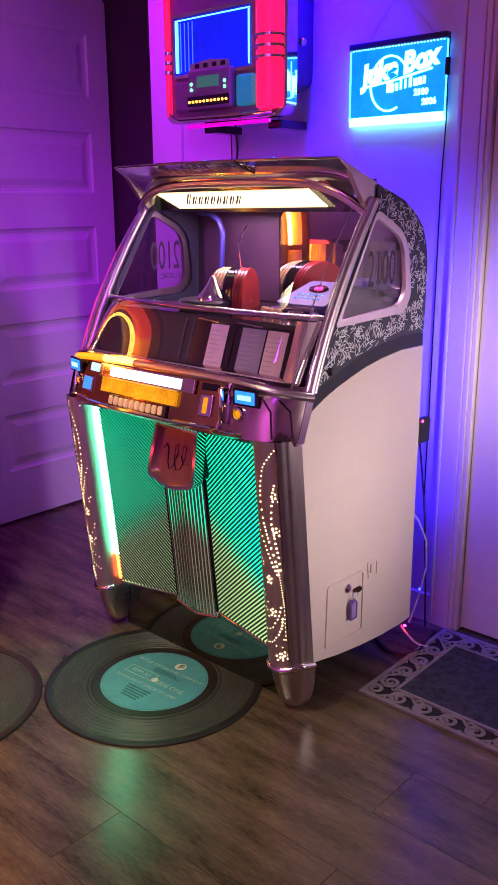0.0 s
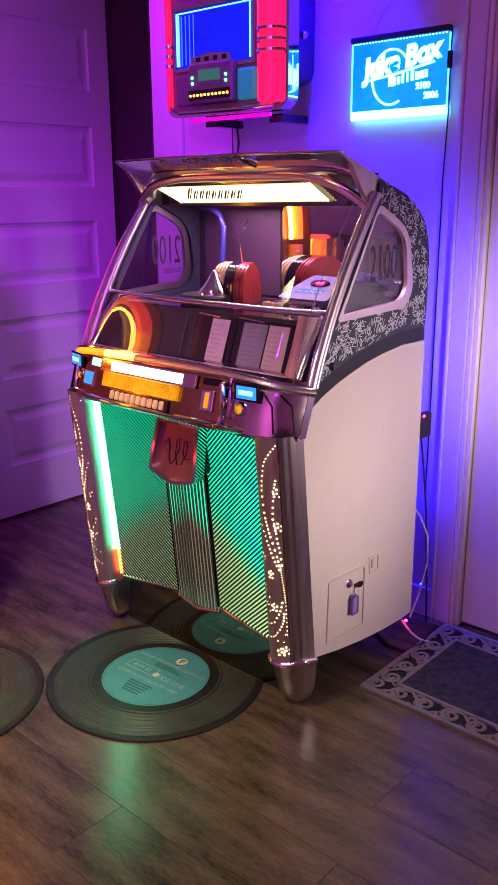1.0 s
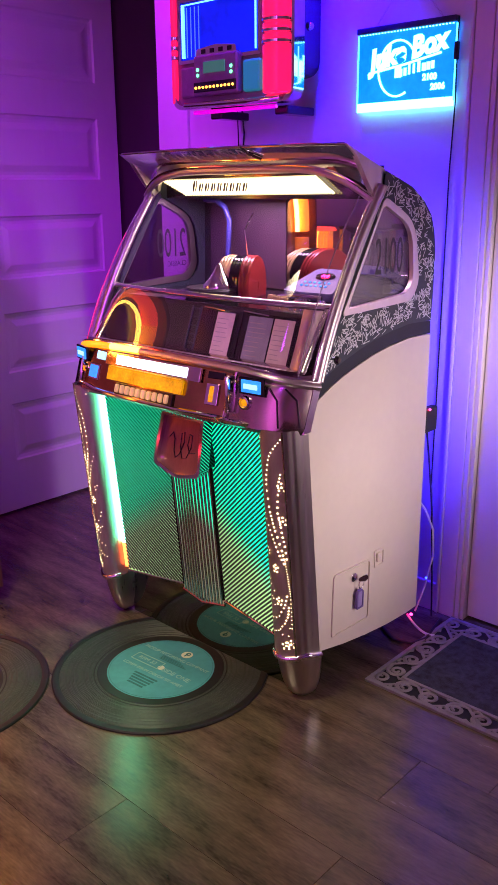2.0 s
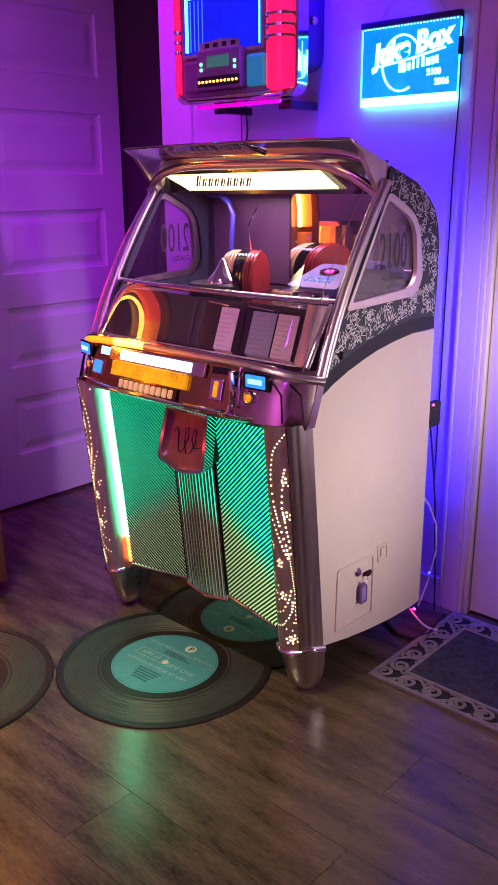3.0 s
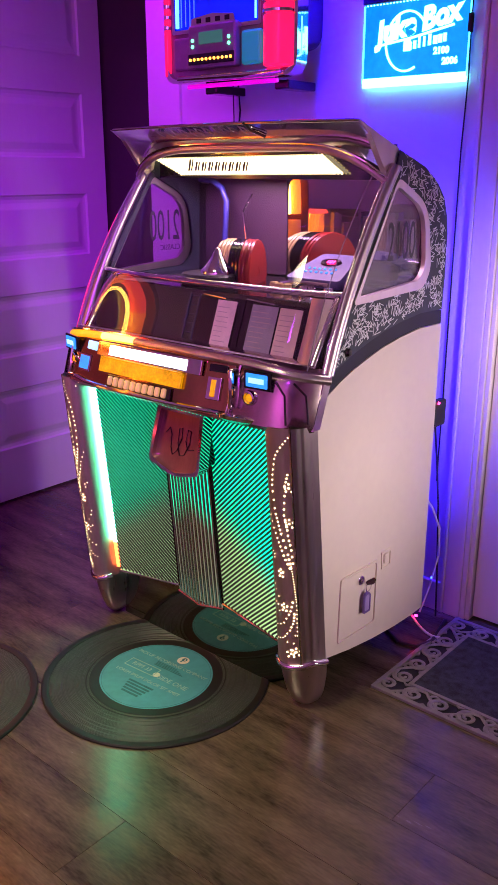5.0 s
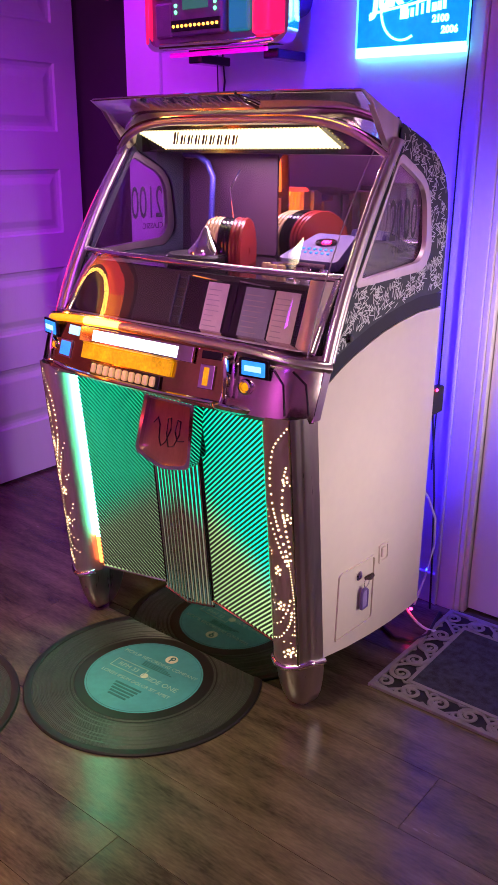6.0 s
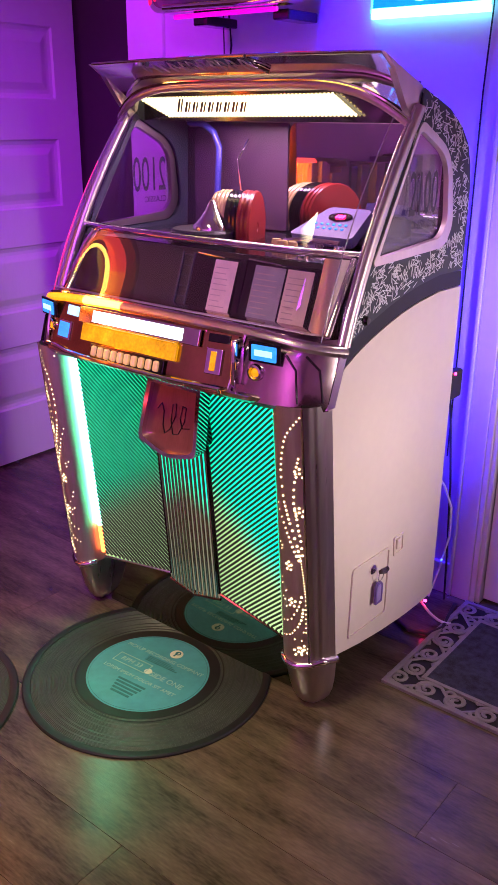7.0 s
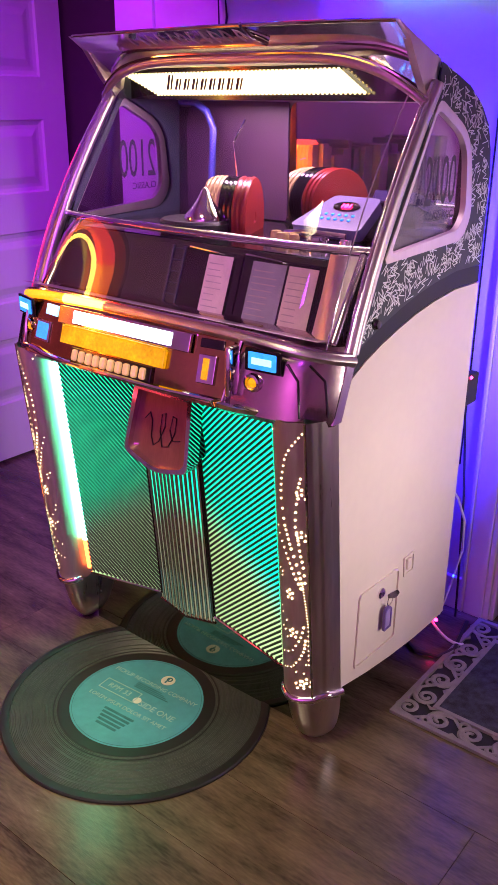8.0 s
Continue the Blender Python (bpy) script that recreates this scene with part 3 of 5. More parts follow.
for sgn in (1, -1):
    us = [i / 16 for i in range(9)]
    rows = [[pilaster_point(u, z, 0.0, sgn) for u in us] for z in np.linspace(0.146, 0.758, 14)]
    rows = [[(sgn * 0.319, -0.47 + lean(r[0][2]), r[0][2])] + r for r in rows]
    part("pilaster_front", grid(rows), BRONZE, juke, "smoked metal strip pierced with lit holes", True)
    us = [0.5 + i / 64 for i in range(33)]
    flute = [0.0011 * abs(math.sin((u - 0.5) * 2 * math.pi * 2.5)) for u in us]
    rows = [[pilaster_point(u, z, w, sgn) for u, w in zip(us, flute)] for z in np.linspace(0.146, 0.758, 4)]
    part("pilaster_side", grid(rows), FLANK, juke, "fluted satin metal corner", True)
    seam = [pilaster_point(0.5, z, 0.002, sgn) for z in (0.146, 0.4, 0.758)]
    part("pilaster_bead", sweep(seam, 0.0028, sides=6), CHROME, juke, "", True)
    # foot with its collar
    us = [i / 20 for i in range(21)]

    def loop(z, g):
        q = [pilaster_plan(u, g) for u in us]
        k = Vector((0.362, -0.485))
        e = [k + (Vector(v) - k) * (1 + g) for v in ((0.318, -0.455), (0.405, -0.440))]
        back = 0.022 * (1 - z / 0.15)
        return [(sgn * e[0].x, e[0].y + back, z)] + [(sgn * p.x, p.y + back, z) for p in q] + [(sgn * e[1].x, e[1].y + back, z)]
    foot = grid([loop(z, g) for z, g in ((0.150, -0.01), (0.115, -0.04), (0.08, -0.10), (0.05, -0.20), (0.030, -0.33), (0.016, -0.50), (0.007, -0.68), (0.002, -0.86))], close_u=True)
    foot.faces.new([foot.verts.new(p) for p in loop(0.0015, -0.86)])
    part("foot", foot, FLANK, juke, "rounded satin metal foot", True)
    coll = [(sgn * pilaster_plan(u, 0.03).x, pilaster_plan(u, 0.03).y, 0.147 + 0.004 * math.cos(u * 9)) for u in us]
    part("collar", sweep(coll, 0.0085, sides=10), CHROME, juke, "chrome collar above the foot", True)

    # pierced pattern with lamps behind it
    dots = bmesh.new()

    def dot(u, z, r):
        p = Vector(pilaster_point(u, z, 0.0012, sgn))
        q = Vector(pilaster_point(min(1, u + 0.01), z, 0.0012, sgn)) - Vector(pilaster_point(max(0, u - 0.01), z, 0.0012, sgn))
        q.normalize()
        w = Vector((0, -0.05, 1)).normalized()
        r *= 0.88
        vs = [dots.verts.new(p + q * r * math.cos(k * math.pi / 4) + w * r * math.sin(k * math.pi / 4)) for k in range(8)]
        dots.faces.new(vs)

    def trail(pts, n, r0, r1):
        for i in range(n):
            f = i / (n - 1) * (len(pts) - 1)
            k = min(int(f), len(pts) - 2)
            dot(lerp(pts[k][0], pts[k + 1][0], f - k), lerp(pts[k][1], pts[k + 1][1], f - k), lerp(r0, r1, i / (n - 1)))

    def blossom(u, z, r):
        for du, dz in ((0, 0.010), (0.035, 0.004), (0.026, -0.008), (-0.026, -0.008), (-0.035, 0.004), (0, 0)):
            dot(u + du, z + dz, r)
    trail([(0.48, 0.738), (0.41, 0.716), (0.34, 0.689), (0.29, 0.651), (0.27, 0.615), (0.30, 0.556), (0.34, 0.530), (0.38, 0.502), (0.43, 0.450), (0.45, 0.417)], 27, 0.0020, 0.0034)
    trail([(0.46, 0.651), (0.44, 0.631), (0.42, 0.589), (0.41, 0.553), (0.43, 0.527), (0.44, 0.495), (0.46, 0.469), (0.47, 0.430)], 17, 0.0026, 0.0031)
    trail([(0.19, 0.544), (0.27, 0.512), (0.32, 0.486), (0.37, 0.466), (0.40, 0.440), (0.44, 0.417)], 12, 0.0016, 0.0033)
    trail([(0.45, 0.430), (0.47, 0.378), (0.485, 0.326), (0.48, 0.235)], 24, 0.0013, 0.0016)
    trail([(0.45, 0.326), (0.43, 0.304), (0.40, 0.287), (0.34, 0.264), (0.21, 0.255)], 8, 0.0032, 0.0015)
    trail([(0.46, 0.294), (0.45, 0.271), (0.41, 0.248), (0.34, 0.225), (0.21, 0.216)], 11, 0.0032, 0.0014)
    for u, z in ((0.465, 0.619), (0.455, 0.531), (0.34, 0.401), (0.36, 0.310), (0.41, 0.182), (0.46, 0.188)):
        blossom(u, z, 0.0030)
    for u, z in ((0.25, 0.447), (0.20, 0.452), (0.24, 0.438), (0.20, 0.365), (0.22, 0.352), (0.26, 0.313), (0.22, 0.318), (0.28, 0.336), (0.28, 0.296), (0.38, 0.215), (0.44, 0.212), (0.46, 0.235), (0.15, 0.735)):
        dot(u, z, 0.0017)
    tagged(part("pierced_light", dots, HOLE, juke, "warm light through pierced dots"), kind="stuff")

    # lamp tube beside the grille
    # the thin green tube is added to throw green on mat and floor
    tubes = ((0.262, 0.772, TUBE_WHITE, 0.0105, 0.0), (0.262, 0.772, TUBE_SPILL, 0.0045, 0.0135), (0.178, 0.261, TUBE_ORANGE, 0.0105, 0.0))
    # the right tube is thinned and dimmed to fit the camera's view
    for z0, z1, mat, r, off in tubes if sgn < 0 else ((0.262, 0.772, TUBE_DIM, 0.004, -0.004), (0.178, 0.261, TUBE_ORANGE, 0.004, -0.004)):
        part("lamp_tube", sweep([(sgn * (0.306 - off), -0.487 + lean(z0), z0), (sgn * (0.306 - off), -0.487 + lean(z1), z1)], r, sides=10), mat, juke,
             "glowing green lamp tube" if mat != TUBE_ORANGE else "glowing orange lamp tube", True)

# ribbed grille: two slanted wings and a fluted middle
Z0, Z1 = 0.178, 0.775
for sgn in (1, -1):
    o, i = Vector((sgn * (0.300 if sgn > 0 else 0.290), -0.498)), Vector((sgn * 0.084, -0.462))

    def wing(f, z, out=0.0):
        p = o.lerp(i, f)
        return (p.x, p.y + lean(z) - out, z)
    low = lambda f: lerp(Z0 - 0.006, Z0 + 0.004, f)
    part("grille_back", grid([[wing(0, low(0), -0.001), wing(1, low(1), -0.001)], [wing(0, Z1, -0.001), wing(1, Z1, -0.001)]]), GLOW_WINGS, juke, "panel behind the ribs, the tubes' green light painted as glow")
    pitch, slope, width = 0.0128, 0.200, (o - i).length
    n0 = int((Z0 - slope - Z0) / pitch)
    for k in range(n0, int((Z1 + slope - Z0) / pitch)):
        # each rib falls from the outer edge to the middle
        za = Z0 + k * pitch + slope
        fa, fb = 0.0, 1.0
        z_at = lambda f: za - slope * f
        if z_at(0) > Z1:
            fa = (za - Z1) / slope
        if z_at(1) < low(0.5):
            fb = (za - low(0.5)) / slope
        if fb - fa < 0.03 or fa >= 1 or fb <= 0:
            continue
        h = 0.0042
        bm = bmesh.new()
        rows = []
        for f in (fa, fb):
            z = z_at(f)
            rows.append([wing(f, z - h, -0.0015), wing(f, z - 0.0018, 0.0022), wing(f, z + 0.0018, 0.0022), wing(f, z + h, -0.0015)])
        grid(rows, bm)
        part("rib", bm, RIB, juke)
    edge = [wing(1.02, low(1), 0.002), wing(1.02, Z1, 0.002)]
    part("grille_edge", sweep(edge, 0.004, sides=6), BLACK, juke, "", True)
    part("grille_edge", sweep([wing(0, low(0), 0.002), wing(1, low(1), 0.002)], 0.0035, sides=6), CHROME, juke, "", True)
part("grille_back", grid([[(-0.082, -0.4645 + lean(0.16), 0.16), (0.082, -0.4645 + lean(0.16), 0.16)], [(-0.082, -0.4645 + lean(0.775), 0.775), (0.082, -0.4645 + lean(0.775), 0.775)]]), GLOW_MIDDLE, juke, "panel behind the flutes, the tubes' green light painted as glow")
for k in range(13):
    x = -0.074 + k * 0.0123
    f = 1 - abs(x) / 0.08
    bm = sweep([(x, -0.464 - 0.006 * f + lean(0.165), 0.165 - 0.012 * f), (x, -0.464 - 0.006 * f + lean(0.775), 0.775)], 0.0036, sides=8)
    part("flute", bm, FLUTE, juke, "", True)
part("grille_sill", sweep([(-0.084, -0.468, 0.166), (0, -0.474, 0.152), (0.084, -0.468, 0.166)], 0.004, sides=6), CHROME, juke, "", True)

# badge
shield = rounded([(-0.078, 0.742), (0.080, 0.742), (0.090, 0.598), (0.004, 0.580), (-0.088, 0.606)], [0.004, 0.004, 0.016, 0.03, 0.016])
shield_in = rounded([(-0.066, 0.736), (0.069, 0.736), (0.081, 0.606), (0.004, 0.588), (-0.079, 0.614)], [0.004, 0.004, 0.018, 0.03, 0.018])


def tipped(bm):
    for v in bm.verts:
        v.co.y -= 0.22 * (0.70 - v.co.z)
        v.co.x += 0.022
        v.co.z -= 0.018
    return bm


part("badge_plate", tipped(prism(shield_in, "y", -0.548, -0.535)), BADGE, juke, "copper badge plate")
part("badge_rim", tipped(ring_plate(shield, shield_in, "y", -0.562, -0.528)), CHROME, juke, "chrome rim of the badge", True)
part("badge_body", tipped(prism([(x * 0.97, z) for x, z in shield_in], "y", -0.534, -0.478)), BLACK, juke)
loops = [(-0.048, 0.678), (-0.036, 0.692), (-0.028, 0.676), (-0.026, 0.645), (-0.018, 0.628), (-0.004, 0.640), (0.008, 0.672), (0.006, 0.698), (-0.004, 0.694),
         (-0.004, 0.660), (0.006, 0.630), (0.022, 0.634), (0.036, 0.664), (0.036, 0.694), (0.026, 0.696), (0.022, 0.668), (0.032, 0.648), (0.052, 0.652)]
part("badge_emblem", tipped(sweep([(x, -0.5485, z) for x, z in loops], 0.0024, sides=6, flat=0.4)), BADGE_INK, juke, "dark looped emblem", True)


# ---- console ----
def nose(x, base, bulge, power=11.0, half=0.4195):
    return base - bulge * (1 - min(1.0, abs(x) / half) ** power)


xs = [0.4195 * math.sin(a) for a in np.linspace(-math.pi / 2, math.pi / 2, 41)]
levels = ((0.745, -0.540, 0.060), (0.756, -0.543, 0.067), (0.800, -0.528, 0.074), (0.850, -0.505, 0.083), (0.866, -0.494, 0.084), (0.878, -0.486, 0.078))
rows = [[(x, nose(x, b, w), z) for x in xs] for z, b, w in levels]
rows.insert(0, [(x * 0.98, -0.44, 0.752) for x in xs])
rows.append([(x * 0.98, -0.44, 0.888) for x in xs])
part("console_shell", grid(rows), CONSOLE, juke, "chrome console wrapping the front", True)
# facets cut into both ends
for sgn in (1, -1):
    for x in (0.368, 0.402):
        part("console_groove", sweep([(sgn * (x - 0.022), nose(x - 0.022, -0.505, 0.085) - 0.001, 0.852), (sgn * x, nose(x, -0.516, 0.081) - 0.001, 0.825), (sgn * (x + 0.012), nose(x + 0.012, -0.541, 0.070) - 0.001, 0.764)], 0.0022, sides=6), BLACK, juke, "", True)
    part("console_end", prism([(-0.546, 0.748), (-0.520, 0.748), (-0.482, 0.852), (-0.508, 0.852)], "x", sgn * 0.4150, sgn * 0.4212, bevel=0.002), CHROME, juke, "chrome end cap")
# centre module
X0, X1 = -0.325, 0.232


def tray(x, z):
    f = (x - (X0 + X1) / 2) / ((X1 - X0) / 2)
    return -0.624 + 0.022 * f * f + (z - 0.80) * 0.30


txs = np.linspace(X0, X1, 15)
rows = [[(x, -0.50, 0.770) for x in txs], [(x, tray(x, 0.774) + 0.02, 0.765) for x in txs], [(x, tray(x, 0.771), 0.769) for x in txs], [(x, tray(x, 0.786), 0.786) for x in txs],
        [(x, tray(x, 0.872), 0.872) for x in txs], [(x, tray(x, 0.880) + 0.01, 0.880) for x in txs], [(x, -0.50, 0.885) for x in txs]]
mod = grid(rows)
for s in (0, -1):
    mod.faces.new([mod.verts.new(r[s]) for r in rows])
part("control_module", mod, TRAY, juke, "chrome control module", True)
rim = [(x, tray(x, 0.769) - 0.003, 0.768 + 0.006 * (abs(x - X0) < 0.04)) for x in txs]
rim = [(X0, tray(X0, 0.85) - 0.003, 0.868), (X0 - 0.003, tray(X0, 0.81) - 0.003, 0.81)] + rim + [(X1 + 0.006, tray(X1, 0.80) - 0.006, 0.80), (X1 + 0.022, tray(X1, 0.86) - 0.004, 0.878)]
part("module_rim", sweep(rim, 0.0052, sides=8), CHROME, juke, "chrome lower rim", True)


def on_tray(name, x0, x1, z0, z1, deep, mat, label="", bevel=0.0015, sink=0.0, parent=None):
    """A slab lying on the sloping face of the module."""
    x, z = (x0 + x1) / 2, (z0 + z1) / 2
    f = (x - (X0 + X1) / 2) / ((X1 - X0) / 2)
    ang = math.degrees(math.atan2(2 * 0.022 * f, (X1 - X0) / 2))
    m = pose(x, tray(x, z), z, -math.degrees(math.atan(0.30)), 0, ang)
    return part(name, box((-(x1 - x0) / 2, -deep, -(z1 - z0) / 2), ((x1 - x0) / 2, 0.004 - sink, (z1 - z0) / 2), bevel, m=m), mat, parent or juke, label)


on_tray("small_lens", -0.262, -0.222, 0.846, 0.868, 0.004, BLUE_CORE, "pale blue lit window")
on_tray("lens_frame", -0.292, -0.240, 0.790, 0.834, 0.003, CHROME)
on_tray("square_lens", -0.286, -0.246, 0.795, 0.829, 0.0045, BLUE_LENS, "blue lit square window")
on_tray("display_frame", -0.206, 0.150, 0.840, 0.875, 0.003, CHROME)
on_tray("display", -0.160, 0.105, 0.845, 0.870, 0.006, DISPLAY, "glowing white display strip")
for a, b in ((-0.182, -0.161), (0.106, 0.127)):
    on_tray("display_end", a, b, 0.845, 0.870, 0.006, DISPLAY_BLUE, "blue end of the display")
    for k in range(6):
        on_tray("display_line", a + 0.001, b - 0.001, 0.8465 + k * 0.0042, 0.8480 + k * 0.0042, 0.0068, BLUE_CORE, "", 0)
on_tray("amber_panel", -0.190, 0.098, 0.803, 0.838, 0.005, AMBER, "amber lit panel")
on_tray("amber_lip", -0.186, 0.094, 0.8375, 0.8400, 0.009, AMBER, "", 0.001)
# black strip added so the gaps between the keys read dark
on_tray("key_gap_strip", -0.155, 0.070, 0.772, 0.8015, 0.003, BLACK, "black strip that darkens the gaps between the keys")
for k in range(10):
    x = -0.148 + k * 0.0212
    on_tray("key", x, x + 0.0145, 0.774, 0.797, 0.011, KEY, "gold selection key", 0.004)
on_tray("dark_display", 0.165, 0.215, 0.852, 0.869, 0.003, BLACK, "small dark display")
on_tray("slot_frame", 0.168, 0.206, 0.790, 0.842, 0.005, CHROME, "chrome coin slot frame")
on_tray("slot", 0.179, 0.193, 0.797, 0.836, 0.0065, AMBER, "amber lit coin slot")


def on_console(name, x, z, bm, mat, label="", smooth=False):
    e = 0.01
    ang = math.degrees(math.atan2(nose(x + e, -0.514, 0.081) - nose(x - e, -0.514, 0.081), 2 * e))
    bmesh.ops.transform(bm, matrix=pose(x, nose(x, -0.514, 0.081) - 0.001, z, 0, 0, ang), verts=bm.verts)
    return part(name, bm, mat, juke, label, smooth)


QUARTER = pose(0, 0, 0, 90, 0, 0)
for sgn in (1, -1):
    x = sgn * (0.306 if sgn > 0 else 0.338)
    on_console("lens_frame", x, 0.852, box((-0.036, -0.004, -0.020), (0.036, 0.003, 0.020), 0.002), BLACK)
    on_console("blue_lens", x, 0.852, box((-0.028, -0.007, -0.015), (0.028, 0.0, 0.015), 0.002), BLUE_LENS, "blue lit window")
    on_console("blue_core", x, 0.852, box((-0.020, -0.0085, -0.006), (0.020, -0.006, 0.006), 0.002), BLUE_CORE, "bright core of the window")
    on_console("button_ring", x - sgn * 0.018, 0.812, lathe([(0.013, -0.004), (0.017, 0.004), (0.016, 0.011), (0.012, 0.012), (0.010, 0.006), (0.0, 0.006)], sides=24, m=QUARTER), CHROME, "round chrome button", True)
    on_console("button_lamp", x - sgn * 0.018, 0.812, lathe([(0.009, 0.006), (0.008, 0.009), (0.0, 0.011)], sides=20, m=QUARTER), AMBER, "amber button lamp", True)
on_console("divider_fin", 0.250, 0.828, box((-0.006, -0.030, -0.045), (0.006, 0.002, 0.045), 0.005), CHROME, "chrome fin", True)
part("return_cup", lathe([(0.0, 0.0), (0.030, 0.0), (0.046, 0.006), (0.050, 0.014), (0.044, 0.018), (0.0, 0.018)], sides=32, m=pose(0.248, -0.595, 0.748, -12, 0, 0) @ Matrix.Diagonal((1.25, 0.8, 1, 1))), CHROME, juke, "oval chrome return cup", True)

# lower edge of the glasshouse: amber glow put into one half, satin on the other
rail = [(x, nose(x, -0.488, 0.090, 11.0, 0.420), 0.882 - 0.032 * (abs(x) / 0.42) ** 6) for x in xs]
part("glass_rail", sweep(rail[:14], 0.0125, sides=10, flat=0.9), AMBER_RIM, juke, "rail under the glass with an amber glow put in", True)
# the yellow tube's reflection, painted as a glowing stretch
part("glass_rail", sweep(rail[13:18], 0.0125, sides=10, flat=0.9), RAIL_GLINT, juke, "stretch of the rail with a yellow reflection painted as glow", True)
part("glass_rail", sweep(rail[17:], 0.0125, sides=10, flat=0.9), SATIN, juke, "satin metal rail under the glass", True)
part("rail_bead", sweep([(x, y - 0.006, z + 0.013) for x, y, z in rail], 0.0035, sides=6), CHROME, juke, "", True)

# ---- glasshouse ----
def shield_y(x, z):
    f = (z - 0.89) / 0.445
    half = 0.417 - inset(z)
    return post_y(z) - lerp(0.105, 0.095, f) * (1 - min(1, abs(x) / half) ** lerp(8, 6, f)) - 0.010 * math.sin(math.pi * min(1, max(0, f)))


def shield_top(x):
    return 1.335 - 0.075 * (abs(x) / 0.40) ** 5


ths = [math.sin(a) for a in np.linspace(-math.pi / 2, math.pi / 2, 37)]
rows = []
for v in np.linspace(0, 1, 12):
    r = []
    for s in ths:
        z = lerp(0.893 - 0.03 * abs(s) ** 6, shield_top(s * 0.40), v)
        x = s * (0.415 - inset(z))
        r.append((x, shield_y(x, z), z))
    rows.append(r)
part("windscreen", grid(rows), CLEAR, juke, "curved clear windscreen", True).visible_shadow = False
# thin strips stand in for reflections on the curved glass
for col, v0, v1, mat, r in ((4, 1, 5, GLINT_PINK, 0.0022), (4, 5, 8, GLINT_PINK, 0.0016), (5, 0, 4, GLINT_PINK, 0.0014), (4, 0, 11, GLINT_PALE, 0.0012), (32, 0, 11, GLINT_PALE, 0.0014)):
    part("windscreen_glint", sweep([(q[col][0], q[col][1] - 0.0012, q[col][2]) for q in rows[v0:v1 + 1]], r, sides=6), mat, juke, "reflection along the windscreen's bend, painted as a thin strip", True)
top = [(p[0], p[1] - 0.002, p[2]) for p in rows[-1]]
part("windscreen_rim", sweep(top, 0.0085, sides=10), SATIN, juke, "polished rim over the windscreen", True)
part("rim_bead", sweep([(x, y - 0.006, z + 0.010) for x, y, z in top], 0.0032, sides=6), CHROME, juke, "", True)

# hood: a visor that juts forward and falls away to the back
HX = 0.392
hood_xs = np.linspace(-HX, HX, 25)
def crest(x):
    return 1.386 + 0.004 * (1 - (x / HX) ** 2)
rows = [[(x * 1.02, y, z) for x in hood_xs] for y, z in [(0.009, 1.05)] + crown[2:-1]]
rows += [[(x * 1.015, -0.228, 1.331 + 0.004 * (1 - (x / HX) ** 4)) for x in hood_xs], [(x, -0.300, lerp(1.359, 1.367, 1 - abs(x) / HX)) for x in hood_xs],
         [(x, -0.368, crest(x)) for x in hood_xs], [(x, -0.372, crest(x) - 0.005) for x in hood_xs]]
part("hood", grid(rows), SATIN, juke, "satin metal hood", True)
rows = [[(x, -0.372, crest(x) - 0.0055) for x in hood_xs], [(x, -0.338, crest(x) - 0.020 - 0.006 * abs(x / HX) ** 4) for x in hood_xs],
        [(x, -0.308, crest(x) - 0.034 - 0.02 * abs(x / HX) ** 5) for x in hood_xs], [(x * 1.01, shield_y(x * 0.97, 1.33) + 0.004 , shield_top(x * 1.02) + 0.012) for x in hood_xs]]
part("visor_underside", grid(rows), CHROME, juke, "chrome underside of the visor", True)
part("hood_lip", sweep([(x, -0.371, crest(x) - 0.002) for x in hood_xs], 0.0035, sides=8), CHROME, juke, "", True)
for sgn in (1, -1):
    wing_o = [(-0.375, 1.384), (-0.308, 1.360), (-0.221, 1.331), (-0.234, 1.285), (-0.259, 1.268), (-0.293, 1.305), (-0.339, 1.362)]
    part("hood_wing", prism(wing_o, "x", sgn * 0.386, sgn * 0.400, bevel=0.003), SATIN, juke, "satin metal hood wing")
# cage-like chrome ornament lying along the visor
for k in range(11):
    x = -0.24 + k * 0.028 + (0.006 if k % 3 == 1 else 0)
    part("visor_clip", sweep([(x, -0.372, 1.388), (x + 0.003, -0.352, 1.372), (x + 0.008, -0.333, 1.364)], 0.0018, sides=6), SATIN, juke, "", True)
part("visor_clip", sweep([(0.072, -0.376, 1.390), (0.078, -0.352, 1.372), (0.098, -0.325, 1.358)], 0.004, sides=8), CHROME, juke, "", True)

# lit marquee
mar = [(-0.385, 1.312), (0.190, 1.318), (0.250, 1.277), (-0.285, 1.272)]
part("marquee", prism(mar, "y", -0.224, -0.218), MARQUEE, juke, "glowing cream marquee strip")
part("marquee_back", prism([(-0.39, 1.34), (0.385, 1.34), (0.385, 1.262), (-0.39, 1.262)], "y", -0.208, -0.204), BLACK, juke)
beads = bmesh.new()
for a, b, n in ((mar[0], mar[1], 56), (mar[1], mar[2], 8), (mar[3], mar[2], 52), (mar[0], mar[3], 11)):
    for i in range(n):
        t = i / (n - 1)
        lathe([(0.0036, 0), (0.0026, 0.0026), (0, 0.0036)], beads, 6, pose(lerp(a[0], b[0], t), -0.224, lerp(a[1], b[1], t), 90, 0, 0))
tagged(part("marquee_bead", beads, MARQUEE_BEAD, juke, "row of lit beads along the marquee"), kind="stuff")
rnd = random.Random(2)
